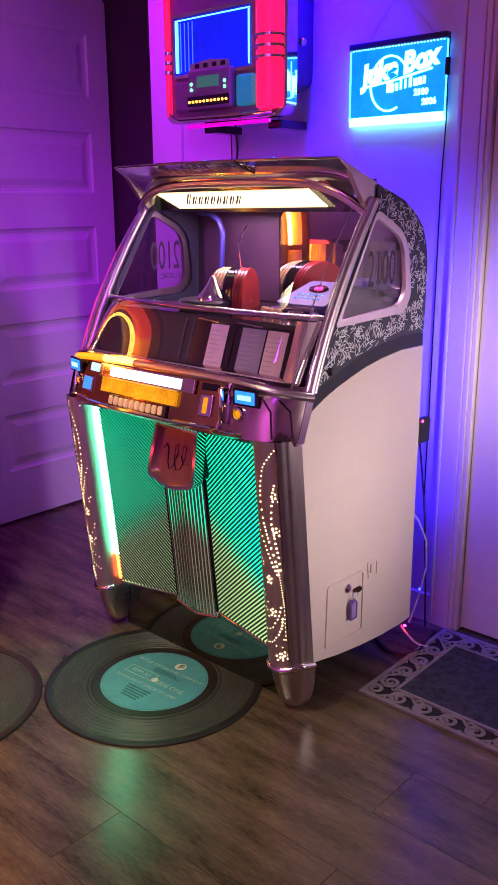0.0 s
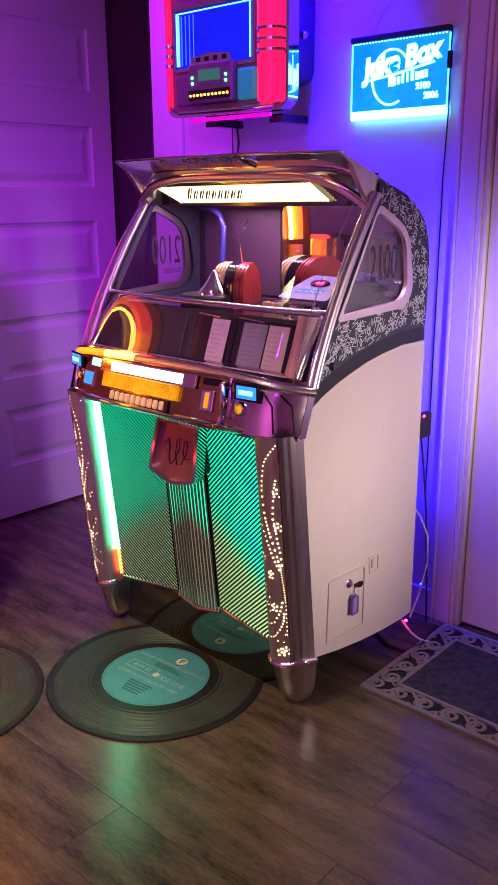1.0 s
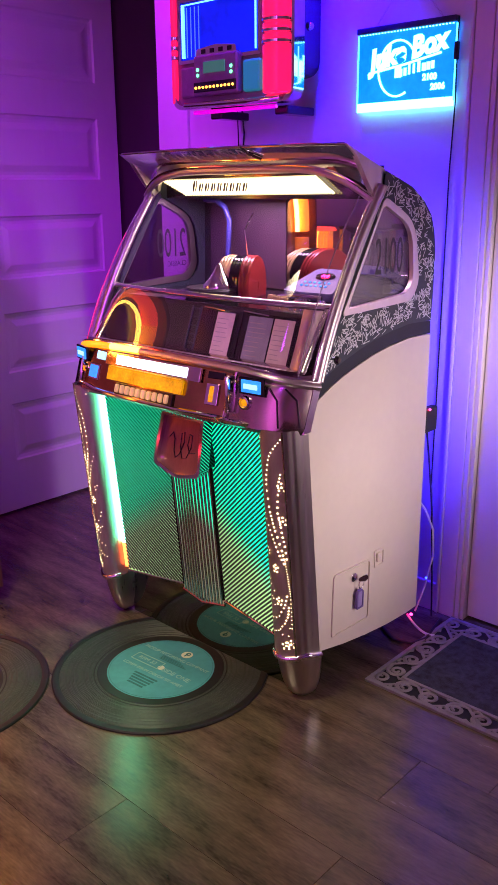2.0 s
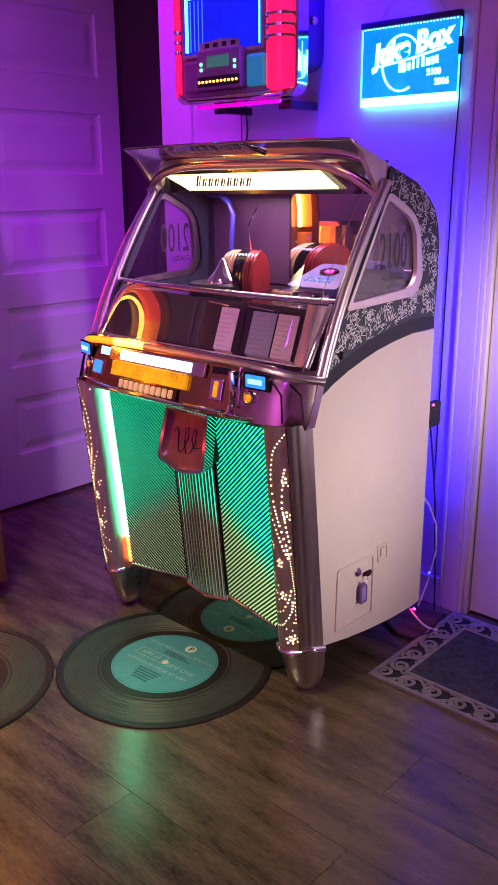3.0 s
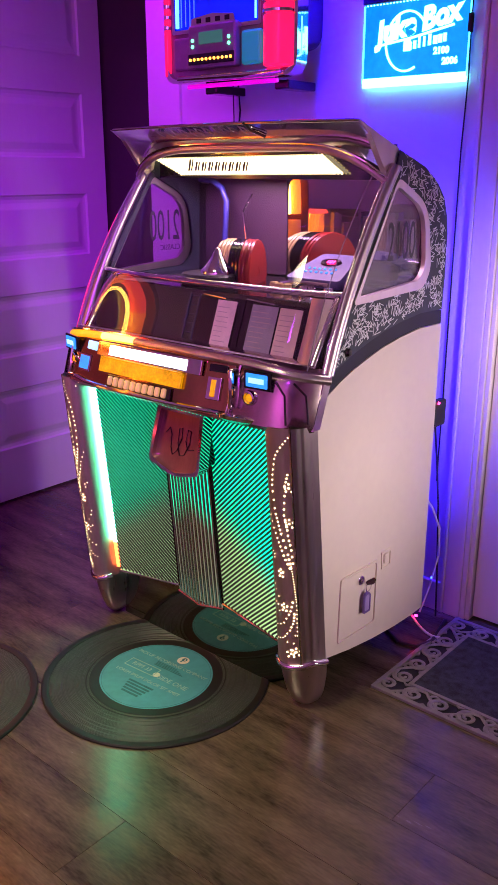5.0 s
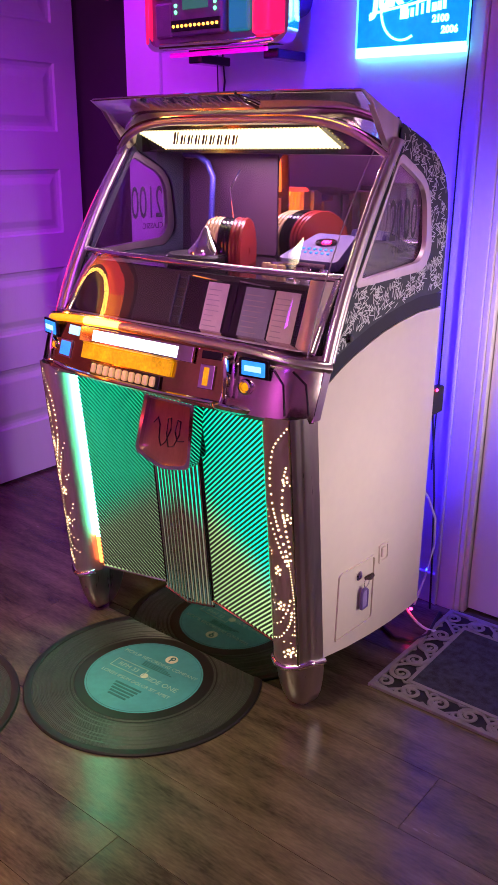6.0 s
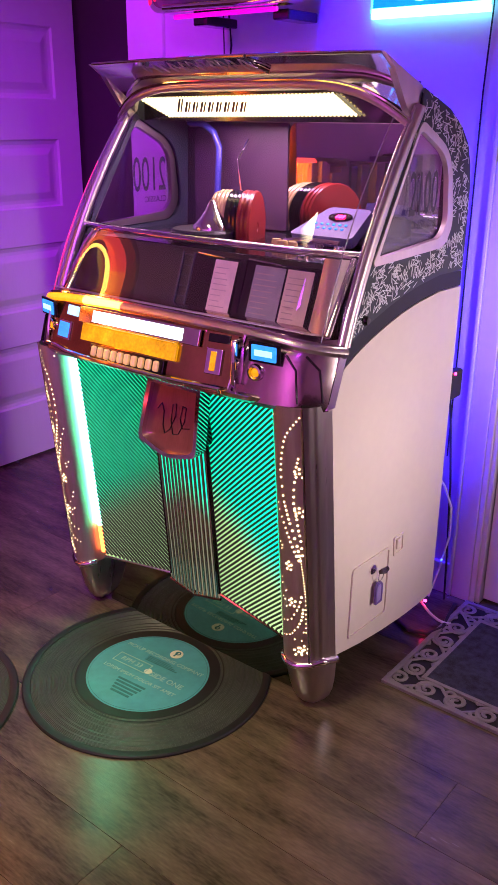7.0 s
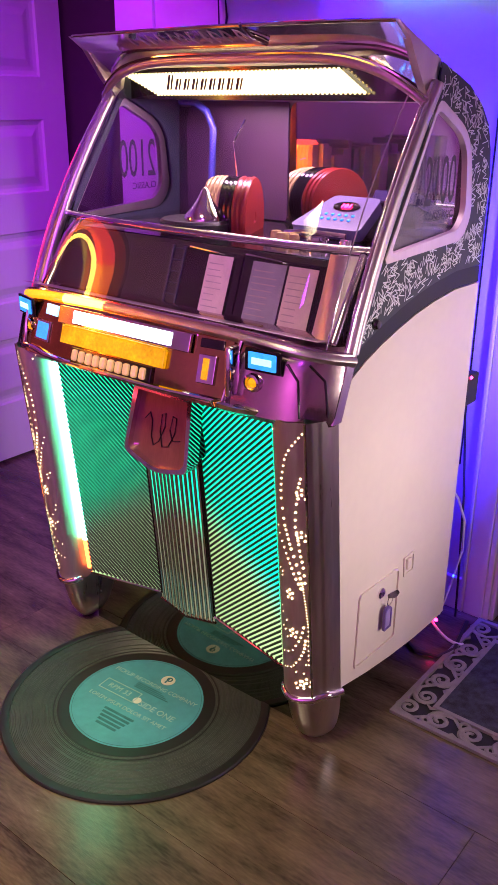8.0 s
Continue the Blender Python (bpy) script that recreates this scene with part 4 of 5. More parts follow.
for k in range(9):
    x = -0.258 + k * 0.0245
    h = 0.030 if k == 0 else 0.023
    for dx, w in ((0, 0.0062), (0.0105, 0.0040)):
        part("marquee_bar", prism([(x + dx, 1.281), (x + dx + w, 1.281), (x + dx + w + 0.006, 1.281 + h), (x + dx + 0.006, 1.281 + h)], "y", -0.2262, -0.2242), MARQUEE_INK, juke)

# inner back mirror and deck
silver = prism(rounded([(-0.045, 1.0), (0.37, 1.0), (0.37, 1.262), (-0.045, 1.262)], [0.01, 0.01, 0.06, 0.03]), "y", -0.052, -0.047)
part("back_mirror", silver, MIRROR, juke, "mirror on the inner back wall")
part("back_panel", prism(rounded([(-0.36, 1.0), (-0.05, 1.0), (-0.05, 1.262), (-0.36, 1.262)], [0.01, 0.01, 0.01, 0.06]), "y", -0.052, -0.047), PLUM, juke, "dark plum inner back panel")
part("inner_back", box((-0.398, -0.046, 0.93), (0.398, -0.036, 1.245)), MATT_BLACK, juke)
part("deck", box((-0.398, -0.40, 0.985), (0.398, -0.046, 0.997)), BLACK, juke, "black mechanism deck")
part("deck_skirt", box((-0.398, -0.41, 0.86), (0.398, -0.40, 0.985)), MATT_BLACK, juke)
# fill added over the deck to brighten the inside beyond the marquee's light
lamp = area("cabinet_fill", (CX, -0.16, 1.262), (CX, -0.20, 0.9), 0.5, 3.4, (0.95, 0.58, 0.86), 0.03)

# title rack below the cross bar
bar = [(x, -0.405 - 0.035 * (1 - (abs(x) / 0.40) ** 4), 1.022) for x in np.linspace(-0.395, 0.395, 17)]
part("cross_bar", sweep(bar, 0.0135, sides=12, flat=0.6), CHROME, juke, "chrome cross bar", True)
TR = pose(0, -0.480, 0.862, -20, 0, 0)   # the rack's plane: x along, z up its slope


def on_rack(name, x0, x1, v0, v1, lift, deep, mat, label="", m=None):
    return part(name, box((x0, -lift - deep, v0), (x1, -lift, v1), 0.0012, m=TR @ (m or Matrix())), mat, juke, label)


on_rack("rack_plate", -0.385, 0.385, -0.01, 0.148, -0.004, 0.004, MATT_BLACK, "black title rack")
on_rack("rack_sill", -0.06, 0.325, -0.004, 0.004, 0.0, 0.012, SATIN)
on_rack("rack_ladder", -0.050, -0.044, 0.0, 0.138, 0.0, 0.004, LAMINATE)
on_rack("rack_ladder", -0.018, -0.012, 0.0, 0.138, 0.0, 0.004, LAMINATE)
for k in range(6):
    on_rack("rack_rung", -0.044, -0.018, 0.015 + k * 0.023, 0.018 + k * 0.023, 0.0, 0.003, LAMINATE)
for x0, x1, tilt in ((-0.005, 0.138, 3), (0.143, 0.330, 2)):
    m = pose(0, -0.003, 0)
    on_rack("card_holder", x0, x1, 0.004, 0.136, 0.0, 0.005, BLACK, "black card holder leaf", m)
for x0, x1, mat, lift in ((0.058, 0.120, PAPER, 0.012), (0.166, 0.244, PAPER_GREY, 0.010), (0.249, 0.314, PAPER, 0.010)):
    c = on_rack("title_card", x0, x1, 0.006, 0.128, lift, 0.001, mat, "printed title card")
    for k in range(9):
        rows_ = rnd.uniform(0.5, 0.85)
        part("title_line", box((x0 + 0.006, -lift - 0.0016, 0.016 + k * 0.0118), (x0 + 0.006 + (x1 - x0 - 0.012) * rows_, -lift - 0.0011, 0.018 + k * 0.0118), m=TR), INK, c)
for x0, x1 in ((0.010, 0.085), (0.150, 0.235)):
    rod = sweep([(x0, -0.017, 0.137), (x1, -0.017, 0.132)], 0.0018, sides=6)
    bmesh.ops.transform(rod, matrix=TR, verts=rod.verts)
    part("hinge_rod", rod, CHROME, juke, "thin chrome hinge rod", True)
# broad chrome surround of the rack
sur = []
for f in np.linspace(0, 1, 7):
    w = math.sin(f * math.pi) * 0.006
    sur.append([(lerp(0.334, 0.402, f), lerp(-0.500, -0.520, f) - w, lerp(0.868, 0.880, f) + w), (lerp(0.330, 0.396, f), lerp(-0.462, -0.470, f) - w, lerp(0.945, 0.955, f) + w), (lerp(0.326, 0.386, f), lerp(-0.432, -0.415, f) - w, 1.014)])
part("rack_surround", grid(sur), SATIN, juke, "broad polished surround of the rack", True)
part("rack_bead", sweep([(0.398, -0.522, 0.884), (0.394, -0.474, 0.955), (0.386, -0.420, 1.016)], 0.007, sides=10), CHROME, juke, "", True)
part("rack_surround", grid([[(-0.39, -0.56, 0.893), (0.39, -0.56, 0.893)], [(-0.39, -0.52, 0.886), (0.39, -0.52, 0.886)], [(-0.39, -0.487, 0.868), (0.39, -0.487, 0.868)]]), SATIN, juke, "sloping polished sill below the rack", True)
part("rack_cheek", sweep([(-0.345, -0.535, 0.880), (-0.349, -0.455, 0.985), (-0.351, -0.415, 1.018)], 0.012, sides=14, flat=0.5), CHROME, juke, "rounded chrome cheek", True)

# record player: platter, stack of discs, arm and keypad
part("platter", lathe([(0.0, 0.0), (0.078, 0.0), (0.082, 0.006), (0.082, 0.022), (0.076, 0.028), (0.0, 0.028)], sides=40, m=pose(-0.105, -0.300, 0.998)), RUBBER_RIM, juke, "black turntable platter", True)
part("spindle_cone", lathe([(0.046, 0.0), (0.045, 0.008), (0.030, 0.024), (0.017, 0.042), (0.009, 0.058), (0.005, 0.064), (0.0, 0.066)], sides=28, m=pose(-0.082, -0.300, 1.026)), CHROME, juke, "chrome spindle cone", True)
for k, (mat, r) in enumerate(((CREAM_DISC, 0.076), (CREAM_DISC, 0.080), (CREAM_DISC, 0.081), (CREAM_DISC, 0.081), (BLACK, 0.082), (BLACK, 0.081), (BLACK, 0.082), (RED_DISC, 0.083), (RED_DISC, 0.082), (RED_DISC, 0.083))):
    part("record", lathe([(0.0, -0.0054), (r - 0.0015, -0.0054), (r + 0.001, 0.0), (r - 0.0015, 0.0054), (0.012, 0.0054), (0.010, 0.0038), (0.0, 0.0038)], sides=40, m=pose(-0.128 + k * 0.0125, -0.222, 1.028, 0, 90, 24)), mat, juke, "upright record in the magazine", True)
part("arm_tube", sweep([(-0.335, -0.10, 1.258), (-0.285, -0.10, 1.255), (-0.250, -0.10, 1.235), (-0.232, -0.10, 1.20), (-0.228, -0.11, 1.12), (-0.226, -0.12, 0.998)], 0.0085, sides=10), BLUE_PIPE, juke, "blue painted curved tube", True)
part("arm_tube", sweep([(-0.15, -0.08, 1.22), (-0.185, -0.08, 1.17), (-0.175, -0.08, 1.08), (-0.16, -0.085, 0.998)], 0.0035, sides=8), CHROME, juke, "", True)
KP = pose(0.185, -0.185, 1.040, 24, 0, 0)
pad = prism(rounded([(-0.086, -0.060), (0.082, -0.060), (0.062, 0.066), (-0.050, 0.066)], 0.014), "z", -0.012, 0.012, bevel=0.004)
bmesh.ops.transform(pad, matrix=KP, verts=pad.verts)
part("keypad_case", pad, LILAC, juke, "lilac plastic service keypad")
part("keypad_stand", box((0.130, -0.17, 0.998), (0.245, -0.13, 1.05), 0.006), MATT_BLACK, juke)
oval = lathe([(0.0, 0.013), (0.027, 0.013), (0.030, 0.016), (0.032, 0.0135)], sides=28, m=KP @ pose(0.004, 0.022, 0) @ Matrix.Diagonal((1, 0.52, 1, 1)))
part("readout", oval, BLACK, juke, "oval dark readout", True)
lettering("readout_digits", "101", 0.018, RED_LED, juke, KP @ pose(0.004, 0.022, 0.0155), 0.0005)
for r in range(2):
    for k in range(6):
        part("pad_button", box((-0.045 + k * 0.016, -0.030 + r * 0.017, 0.012), (-0.039 + k * 0.016, -0.024 + r * 0.017, 0.015), 0.001, m=KP), BLUE_LENS, juke, "small blue lit button")
part("tone_arm", sweep([(0.10, -0.26, 1.012), (0.16, -0.27, 1.02), (0.25, -0.265, 1.018)], 0.005, sides=8), CHROME, juke, "", True)
for k, (x, y, r) in enumerate(((0.085, -0.27, 0.012), (0.112, -0.285, 0.014), (0.145, -0.29, 0.011), (0.20, -0.285, 0.022), (0.26, -0.28, 0.013))):
    part("mechanism_knob", lathe([(0.0, 0.0), (r, 0.0), (r, 0.012), (r * 0.8, 0.017), (0.0, 0.018)], sides=20, m=pose(x, y, 0.998)), CREAM_DISC if k < 3 else CHROME, juke, "", True)
part("mechanism_plate", box((0.06, -0.31, 0.9975), (0.33, -0.24, 1.003), 0.002), CHROME, juke, "bright mechanism plate")

# printed number on both side windows
for sgn in (1, -1):
    mid = -0.208 if sgn > 0 else -0.172
    for k, digit in enumerate("2100"):
        lettering("window_number", digit, 0.124, NUMBER_INK, juke, pose(sgn * 0.4125, mid + sgn * (k - 1.5) * 0.031, 1.124, 90, 0, sgn * 90), 0.0002, 0.0, 0.50, "dark printed digit")
    lettering("window_word", "CLASSIC", 0.022, NUMBER_INK, juke, pose(sgn * 0.4125, mid + 0.02, 1.064, 90, 0, sgn * 90), 0.0002)

# hatch, recess and lock on the visible side
hatch = rounded([(-0.413, 0.345), (-0.250, 0.339), (-0.250, 0.160), (-0.418, 0.167)], 0.012, 4)
hatch_in = rounded([(-0.408, 0.340), (-0.255, 0.334), (-0.255, 0.165), (-0.413, 0.172)], 0.010, 4)
hatch_core = rounded([(-0.405, 0.337), (-0.258, 0.331), (-0.258, 0.168), (-0.410, 0.175)], 0.009, 4)
part("hatch_bead", ring_plate(hatch, hatch_in, "x", HW - 0.002, HW + 0.0042), CREAM, juke, "raised cream bead round the hatch", True)
part("hatch_door", prism(hatch_core, "x", HW - 0.001, HW + 0.0016), CREAM, juke, "cream service hatch")
rec_o = rounded([(-0.233, 0.352), (-0.184, 0.350), (-0.183, 0.300), (-0.228, 0.301)], 0.004, 3)
rec_i = rounded([(-0.227, 0.346), (-0.190, 0.344), (-0.189, 0.306), (-0.222, 0.307)], 0.003, 3)
part("recess_frame", ring_plate(rec_o, rec_i, "x", HW - 0.002, HW + 0.003), CREAM, juke, "raised square pull", True)
part("recess_lip", box((HW - 0.001, -0.220, 0.316), (HW + 0.006, -0.201, 0.342), 0.003), CREAM, juke)
SIDE = pose(HW, 0, 0, 0, 90, 0)
part("lock", lathe([(0.012, 0.0), (0.012, 0.004), (0.009, 0.006), (0.0, 0.006)], sides=24, m=pose(HW + 0.001, -0.327, 0.310, 0, 90, 0)), CHROME, juke, "round chrome lock", True)
part("panel_screw", lathe([(0.010, 0.0), (0.010, 0.006), (0.007, 0.010), (0.0, 0.011)], sides=20, m=pose(HW, -0.422, 0.902, 0, 90, 0)), BLACK, juke, "black round screw cap", True)
part("panel_screw", lathe([(0.007, 0.0), (0.006, 0.004), (0.0, 0.005)], sides=16, m=pose(HW - 0.02, -0.05, 1.235, 0, 90, 0)), CHROME, juke, "", True)

# ---- keys on the hatch ----
keys = thing("key_ring", "steel key in the lock with a purple tag", "keys", (CX + HW, -0.327, 0.310))
part("key", prism(rounded([(-0.004, -0.004), (0.016, -0.006), (0.024, 0.004), (0.018, 0.014), (-0.004, 0.006)], 0.004), "z", -0.001, 0.001), CHROME, keys).matrix_basis = pose(0.020, 0.006, -0.004, 90, 0, 60)
ringp = [(0.016 + 0.001 * math.sin(a), 0.018 + 0.011 * math.cos(a), -0.020 + 0.013 * math.sin(a)) for a in np.linspace(0, 2 * math.pi, 20, endpoint=False)]
part("split_ring", sweep(ringp, 0.0012, sides=6, closed=True), CHROME, keys, "steel split ring", True)
tag_o = rounded([(0.002, -0.046), (0.008, -0.036), (0.022, -0.036), (0.031, -0.046), (0.031, -0.092), (0.002, -0.092)], 0.003, 3)
tag_i = rounded([(0.006, -0.048), (0.011, -0.042), (0.020, -0.042), (0.027, -0.048), (0.027, -0.087), (0.006, -0.087)], 0.002, 3)
part("tag", ring_plate(tag_o, tag_i, "x", 0.010, 0.016), TAG, keys, "translucent purple key tag", True)
part("tag_insert", prism(tag_i, "x", 0.0115, 0.0145), TAG_PAPER, keys, "lilac paper insert")

# ---- wall-hung player ----
WBX, WBZ = -0.295, 1.710
wb = thing("wall_jukebox", "small wall-hung jukebox with red pillars and a blue lit screen", "jukebox", (WBX, 0, WBZ))
H0, H1 = -0.185, 0.36     # bottom and top, from its middle
case = []
for y, g in ((0.184, -0.085), (0.06, -0.055), (0.02, -0.030), (0.005, -0.022)):
    case.append([(x, y, z) for x, z in rounded([(-0.235 - g, H0 - g), (0.25 + g, H0 - g), (0.25 + g, H1 + g), (-0.235 - g, H1 + g)], 0.05, 6)])
b = grid(case, close_u=True)
b.faces.new([b.verts.new(p) for p in case[0]])
b.faces.new([b.verts.new(p) for p in case[-1]])
part("case", b, WALLBOX_CASE, wb, "black lacquered case", True)
face_o = rounded([(-0.250, H0), (0.248, H0), (0.248, H1), (-0.250, H1)], 0.05, 6)
face_i = rounded([(-0.238, H0 + 0.012), (0.236, H0 + 0.012), (0.236, H1 - 0.012), (-0.238, H1 - 0.012)], 0.042, 6)
part("face_rim", ring_plate(face_o, face_i, "y", -0.038, 0.006), CHROME, wb, "chrome rim of the front", True)
part("face", prism(face_i, "y", -0.022, 0.004), WALLBOX_PANEL, wb, "rose-grey metal front")
for x, w in ((-0.243, 0.010), (0.185, 0.046)):
    for z0, z1 in ((H0 + 0.022, H0 + 0.150), (H0 + 0.160, H0 + 0.178), (H0 + 0.188, H0 + 0.206), (H0 + 0.216, H1 - 0.03)):
        part("pillar", sweep([(x, -0.030, WB) for WB in (z0, z0 + 0.004, z1 - 0.004, z1)], [w * 0.85, w, w, w * 0.85], sides=20, flat=1.0), NEON_RED, wb, "red lit plastic pillar", True)
    for z in (0.155, 0.183, 0.211):
        part("pillar_ring", sweep([(x, -0.030, H0 + z - 0.0035), (x, -0.030, H0 + z + 0.0035)], w * 1.06, sides=20), CHROME, wb, "chrome pillar ring", True)
part("edge_tube", sweep([(0.243, -0.020, H0 + 0.05), (0.243, -0.020, H0 + 0.14)], 0.006, sides=10), SCREEN_EDGE, wb, "pale blue lit edge", True)
part("screen", box((-0.208, -0.030, -0.040), (0.108, -0.020, 0.118), 0.002), SCREEN_BLUE, wb, "deep blue lit window")
part("screen_tube", sweep([(-0.198, -0.034, -0.036), (-0.198, -0.034, 0.108)], 0.0055, sides=8), SCREEN_EDGE, wb, "pale blue tube", True)
part("screen_tube", sweep([(-0.205, -0.033, 0.112), (0.104, -0.033, 0.112)], 0.0022, sides=8), SCREEN_EDGE, wb, "", True)
part("screen_tube", sweep([(0.100, -0.033, -0.036), (0.100, -0.033, 0.108)], 0.0028, sides=8), SCREEN_EDGE, wb, "", True)
for k in range(4):
    part("screen_tube", sweep([(-0.182 + k * 0.017, -0.0325, -0.034), (-0.182 + k * 0.017, -0.0325, 0.104)], 0.0016, sides=6), SCREEN_DIM, wb, "", True)
part("screen_frame", ring_plate(rounded([(-0.220, -0.052), (0.120, -0.052), (0.120, 0.130), (-0.220, 0.130)], 0.006, 3), rounded([(-0.210, -0.042), (0.110, -0.042), (0.110, 0.120), (-0.210, 0.120)], 0.004, 3), "y", -0.034, -0.018), CHROME, wb, "chrome screen frame")
part("panel", box((-0.140, -0.050, -0.150), (0.040, -0.022, -0.036), 0.006), WALLBOX_PANEL, wb, "rose-grey control panel")
part("panel_crest", prism(rounded([(-0.135, -0.036), (0.035, -0.036), (0.030, -0.018), (-0.050, -0.010), (-0.130, -0.018)], 0.004), "y", -0.044, -0.030), CHROME, wb)
for k in range(4):
    part("crest_slot", box((-0.110 + k * 0.036, -0.0455, -0.032), (-0.094 + k * 0.036, -0.043, -0.020)), BLACK, wb)
part("lcd", box((-0.096, -0.053, -0.088), (-0.006, -0.049, -0.056), 0.001), LCD, wb, "green lit display")
for x in (-0.122, 0.018):
    for z in (-0.076, -0.092):
        part("indicator", lathe([(0.005, 0), (0.004, 0.003), (0, 0.004)], sides=12, m=pose(x, -0.050, z, 90, 0, 0)), GREEN_LED, wb, "green indicator")
part("button_bed", box((-0.138, -0.053, -0.140), (0.036, -0.048, -0.112), 0.001), BLACK, wb)
for k in range(11):
    part("button", lathe([(0.0042, 0), (0.0035, 0.004), (0, 0.005)], sides=10, m=pose(-0.128 + k * 0.0155, -0.052, -0.127, 90, 0, 0)), ORANGE_LED, wb, "orange lit button")
# this panel's teal reflection is put in as a faint glow
part("side_grille", box((0.052, -0.040, -0.150), (0.122, -0.022, -0.062), 0.008), TEAL_PANEL, wb, "panel with a teal reflection painted as glow")
part("side_grille", box((-0.215, -0.036, -0.150), (-0.152, -0.022, -0.062), 0.008), WALLBOX_PANEL, wb)
part("lower_lip", sweep([(-0.19, -0.040, H0 + 0.012), (0.12, -0.046, H0 + 0.008), (0.20, -0.040, H0 + 0.014)], 0.009, sides=10), CHROME, wb, "chrome lower lip", True)
part("under_tube", sweep([(-0.18, -0.010, H0 - 0.008), (0.16, -0.010, H0 - 0.008)], 0.006, sides=8), NEON_MAGENTA, wb, "magenta lit tube under the case", True)
for x in (-0.17, 0.10):
    part("bracket", box((x, 0.05, H0 - 0.025), (x + 0.05, 0.18, H0 - 0.001), 0.004), BLACK, wb)
part("case_knob", lathe([(0.012, 0), (0.012, 0.008), (0.008, 0.014), (0, 0.015)], sides=16, m=pose(0.210, 0.07, 0.02, 0, 90, 0)), CHROME, wb, "", True)
cord = thing("cord", "thin black cord hanging down the wall", "cable", (0, 0, 0))
part("wire", sweep([(-0.44, 0.170, 1.55), (-0.435, 0.176, 1.46), (-0.445, 0.178, 1.40), (-0.452, 0.178, 1.30), (-0.45, 0.178, 0.6)], 0.003, sides=6), MATT_BLACK, cord, "", True)
part("wire", sweep([(-0.46, 0.170, 1.55), (-0.462, 0.176, 1.46), (-0.460, 0.178, 1.30)], 0.002, sides=6), MATT_BLACK, cord, "", True)

# ---- lit acrylic sign ----
sign = thing("lit_sign", "edge-lit cyan acrylic sign hanging on a chain", "sign", (0.180, 0.168, 1.612), 0)
part("acrylic_sheet", box((-0.155, -0.003, -0.100), (0.155, 0.003, 0.096), 0.001), SIGN_FACE, sign, "deep blue acrylic sheet")
part("top_bar", box((-0.158, -0.012, 0.092), (0.158, 0.010, 0.108), 0.003), SIGN_BAR, sign, "navy lamp bar")
for k in range(30):
    part("bar_led", box((-0.148 + k * 0.0101, -0.006, 0.088), (-0.144 + k * 0.0101, -0.0035, 0.091)), SIGN_GLOW, sign)
part("lit_edge", box((-0.156, -0.005, -0.114), (0.156, 0.005, -0.090), 0.002), SIGN_GLOW, sign, "glowing lower edge")
part("lit_edge", box((-0.158, -0.004, -0.100), (-0.153, 0.004, 0.090), 0.001), SIGN_EDGE, sign, "glowing side edge")
part("lit_edge", box((0.1545, -0.003, -0.100), (0.157, 0.003, 0.090), 0.001), SIGN_EDGE, sign, "glowing side edge")
FACE = pose(0, -0.0042, 0, 90, 0, 0)
lettering("engraved_word", "Juke Box", 0.074, SIGN_GLOW, sign, FACE @ pose(0.006, 0.036, 0, 0, 0, 9), 0.0006, 0.25, 0.92, "glowing engraved words", 0.0040)
part("engraved_underline", sweep([(-0.115, -0.0042, -0.012), (0.0, -0.0042, 0.002), (0.115, -0.0042, 0.022)], 0.0052, sides=6, flat=0.6), SIGN_GLOW, sign, "", True)
arc = [(-0.022 + 0.062 * math.cos(a), -0.0042, -0.006 + 0.072 * math.sin(a)) for a in np.linspace(0.6, 5.2, 28)]
part("engraved_arc", sweep(arc, 0.0050, sides=6, flat=0.6), SIGN_GLOW, sign, "glowing engraved ring", True)
for k, (h, w) in enumerate(((0.022, 0.016), (0.014, 0.007), (0.014, 0.006), (0.022, 0.004), (0.018, 0.004), (0.020, 0.006), (0.014, 0.009), (0.014, 0.008), (0.014, 0.006))):
    part("engraved_bar", box((-0.030 + k * 0.0145, -0.0050, -0.030 + k * 0.0018), (-0.028 + k * 0.0145 + w * 1.2, -0.0038, -0.026 + h * 1.15 + k * 0.0018)), SIGN_GLOW, sign)
lettering("engraved_number", "2100", 0.022, SIGN_GLOW, sign, FACE @ pose(0.082, -0.036, 0), 0.0006, bold=0.0014)
lettering("engraved_number", "2006", 0.022, SIGN_GLOW, sign, FACE @ pose(0.108, -0.062, 0), 0.0006, bold=0.0014)
chain = []
for a, b in (((-0.105, 0.108), (0.0, 0.235)), ((0.0, 0.235), (0.112, 0.108))):
    for k in range(14):
        t = (k + 0.5) / 14
        c = Vector((lerp(a[0], b[0], t), 0.006, lerp(a[1], b[1], t)))
        d = Vector((b[0] - a[0], 0, b[1] - a[1])).normalized()
        n = Vector((0, 1, 0)) if k % 2 else Vector((d.z, 0, -d.x))
        loop_ = [c + d * 0.0068 * math.cos(q) + n * 0.0026 * math.sin(q) for q in np.linspace(0, 2 * math.pi, 10, endpoint=False)]
        part("chain_link", sweep(loop_, 0.0008, sides=4, closed=True), SATIN, sign)
part("nail", lathe([(0.005, 0), (0.004, 0.003), (0, 0.004)], sides=10, m=pose(0, 0.012, 0.238, 90, 0, 0)), SATIN, sign)
part("power_lead", sweep([(0.148, 0.004, 0.105), (0.160, 0.002, 0.09), (0.156, 0.006, 0.03), (0.157, 0.010, -0.10), (0.150, 0.012, -0.28), (0.151, 0.013, -0.9), (0.150, 0.013, -1.2)], 0.0022, sides=6), MATT_BLACK, sign, "dark power lead", True)
part("lead_switch", box((0.151, -0.004, 0.00), (0.163, 0.008, 0.045), 0.003), MATT_BLACK, sign, "inline switch")

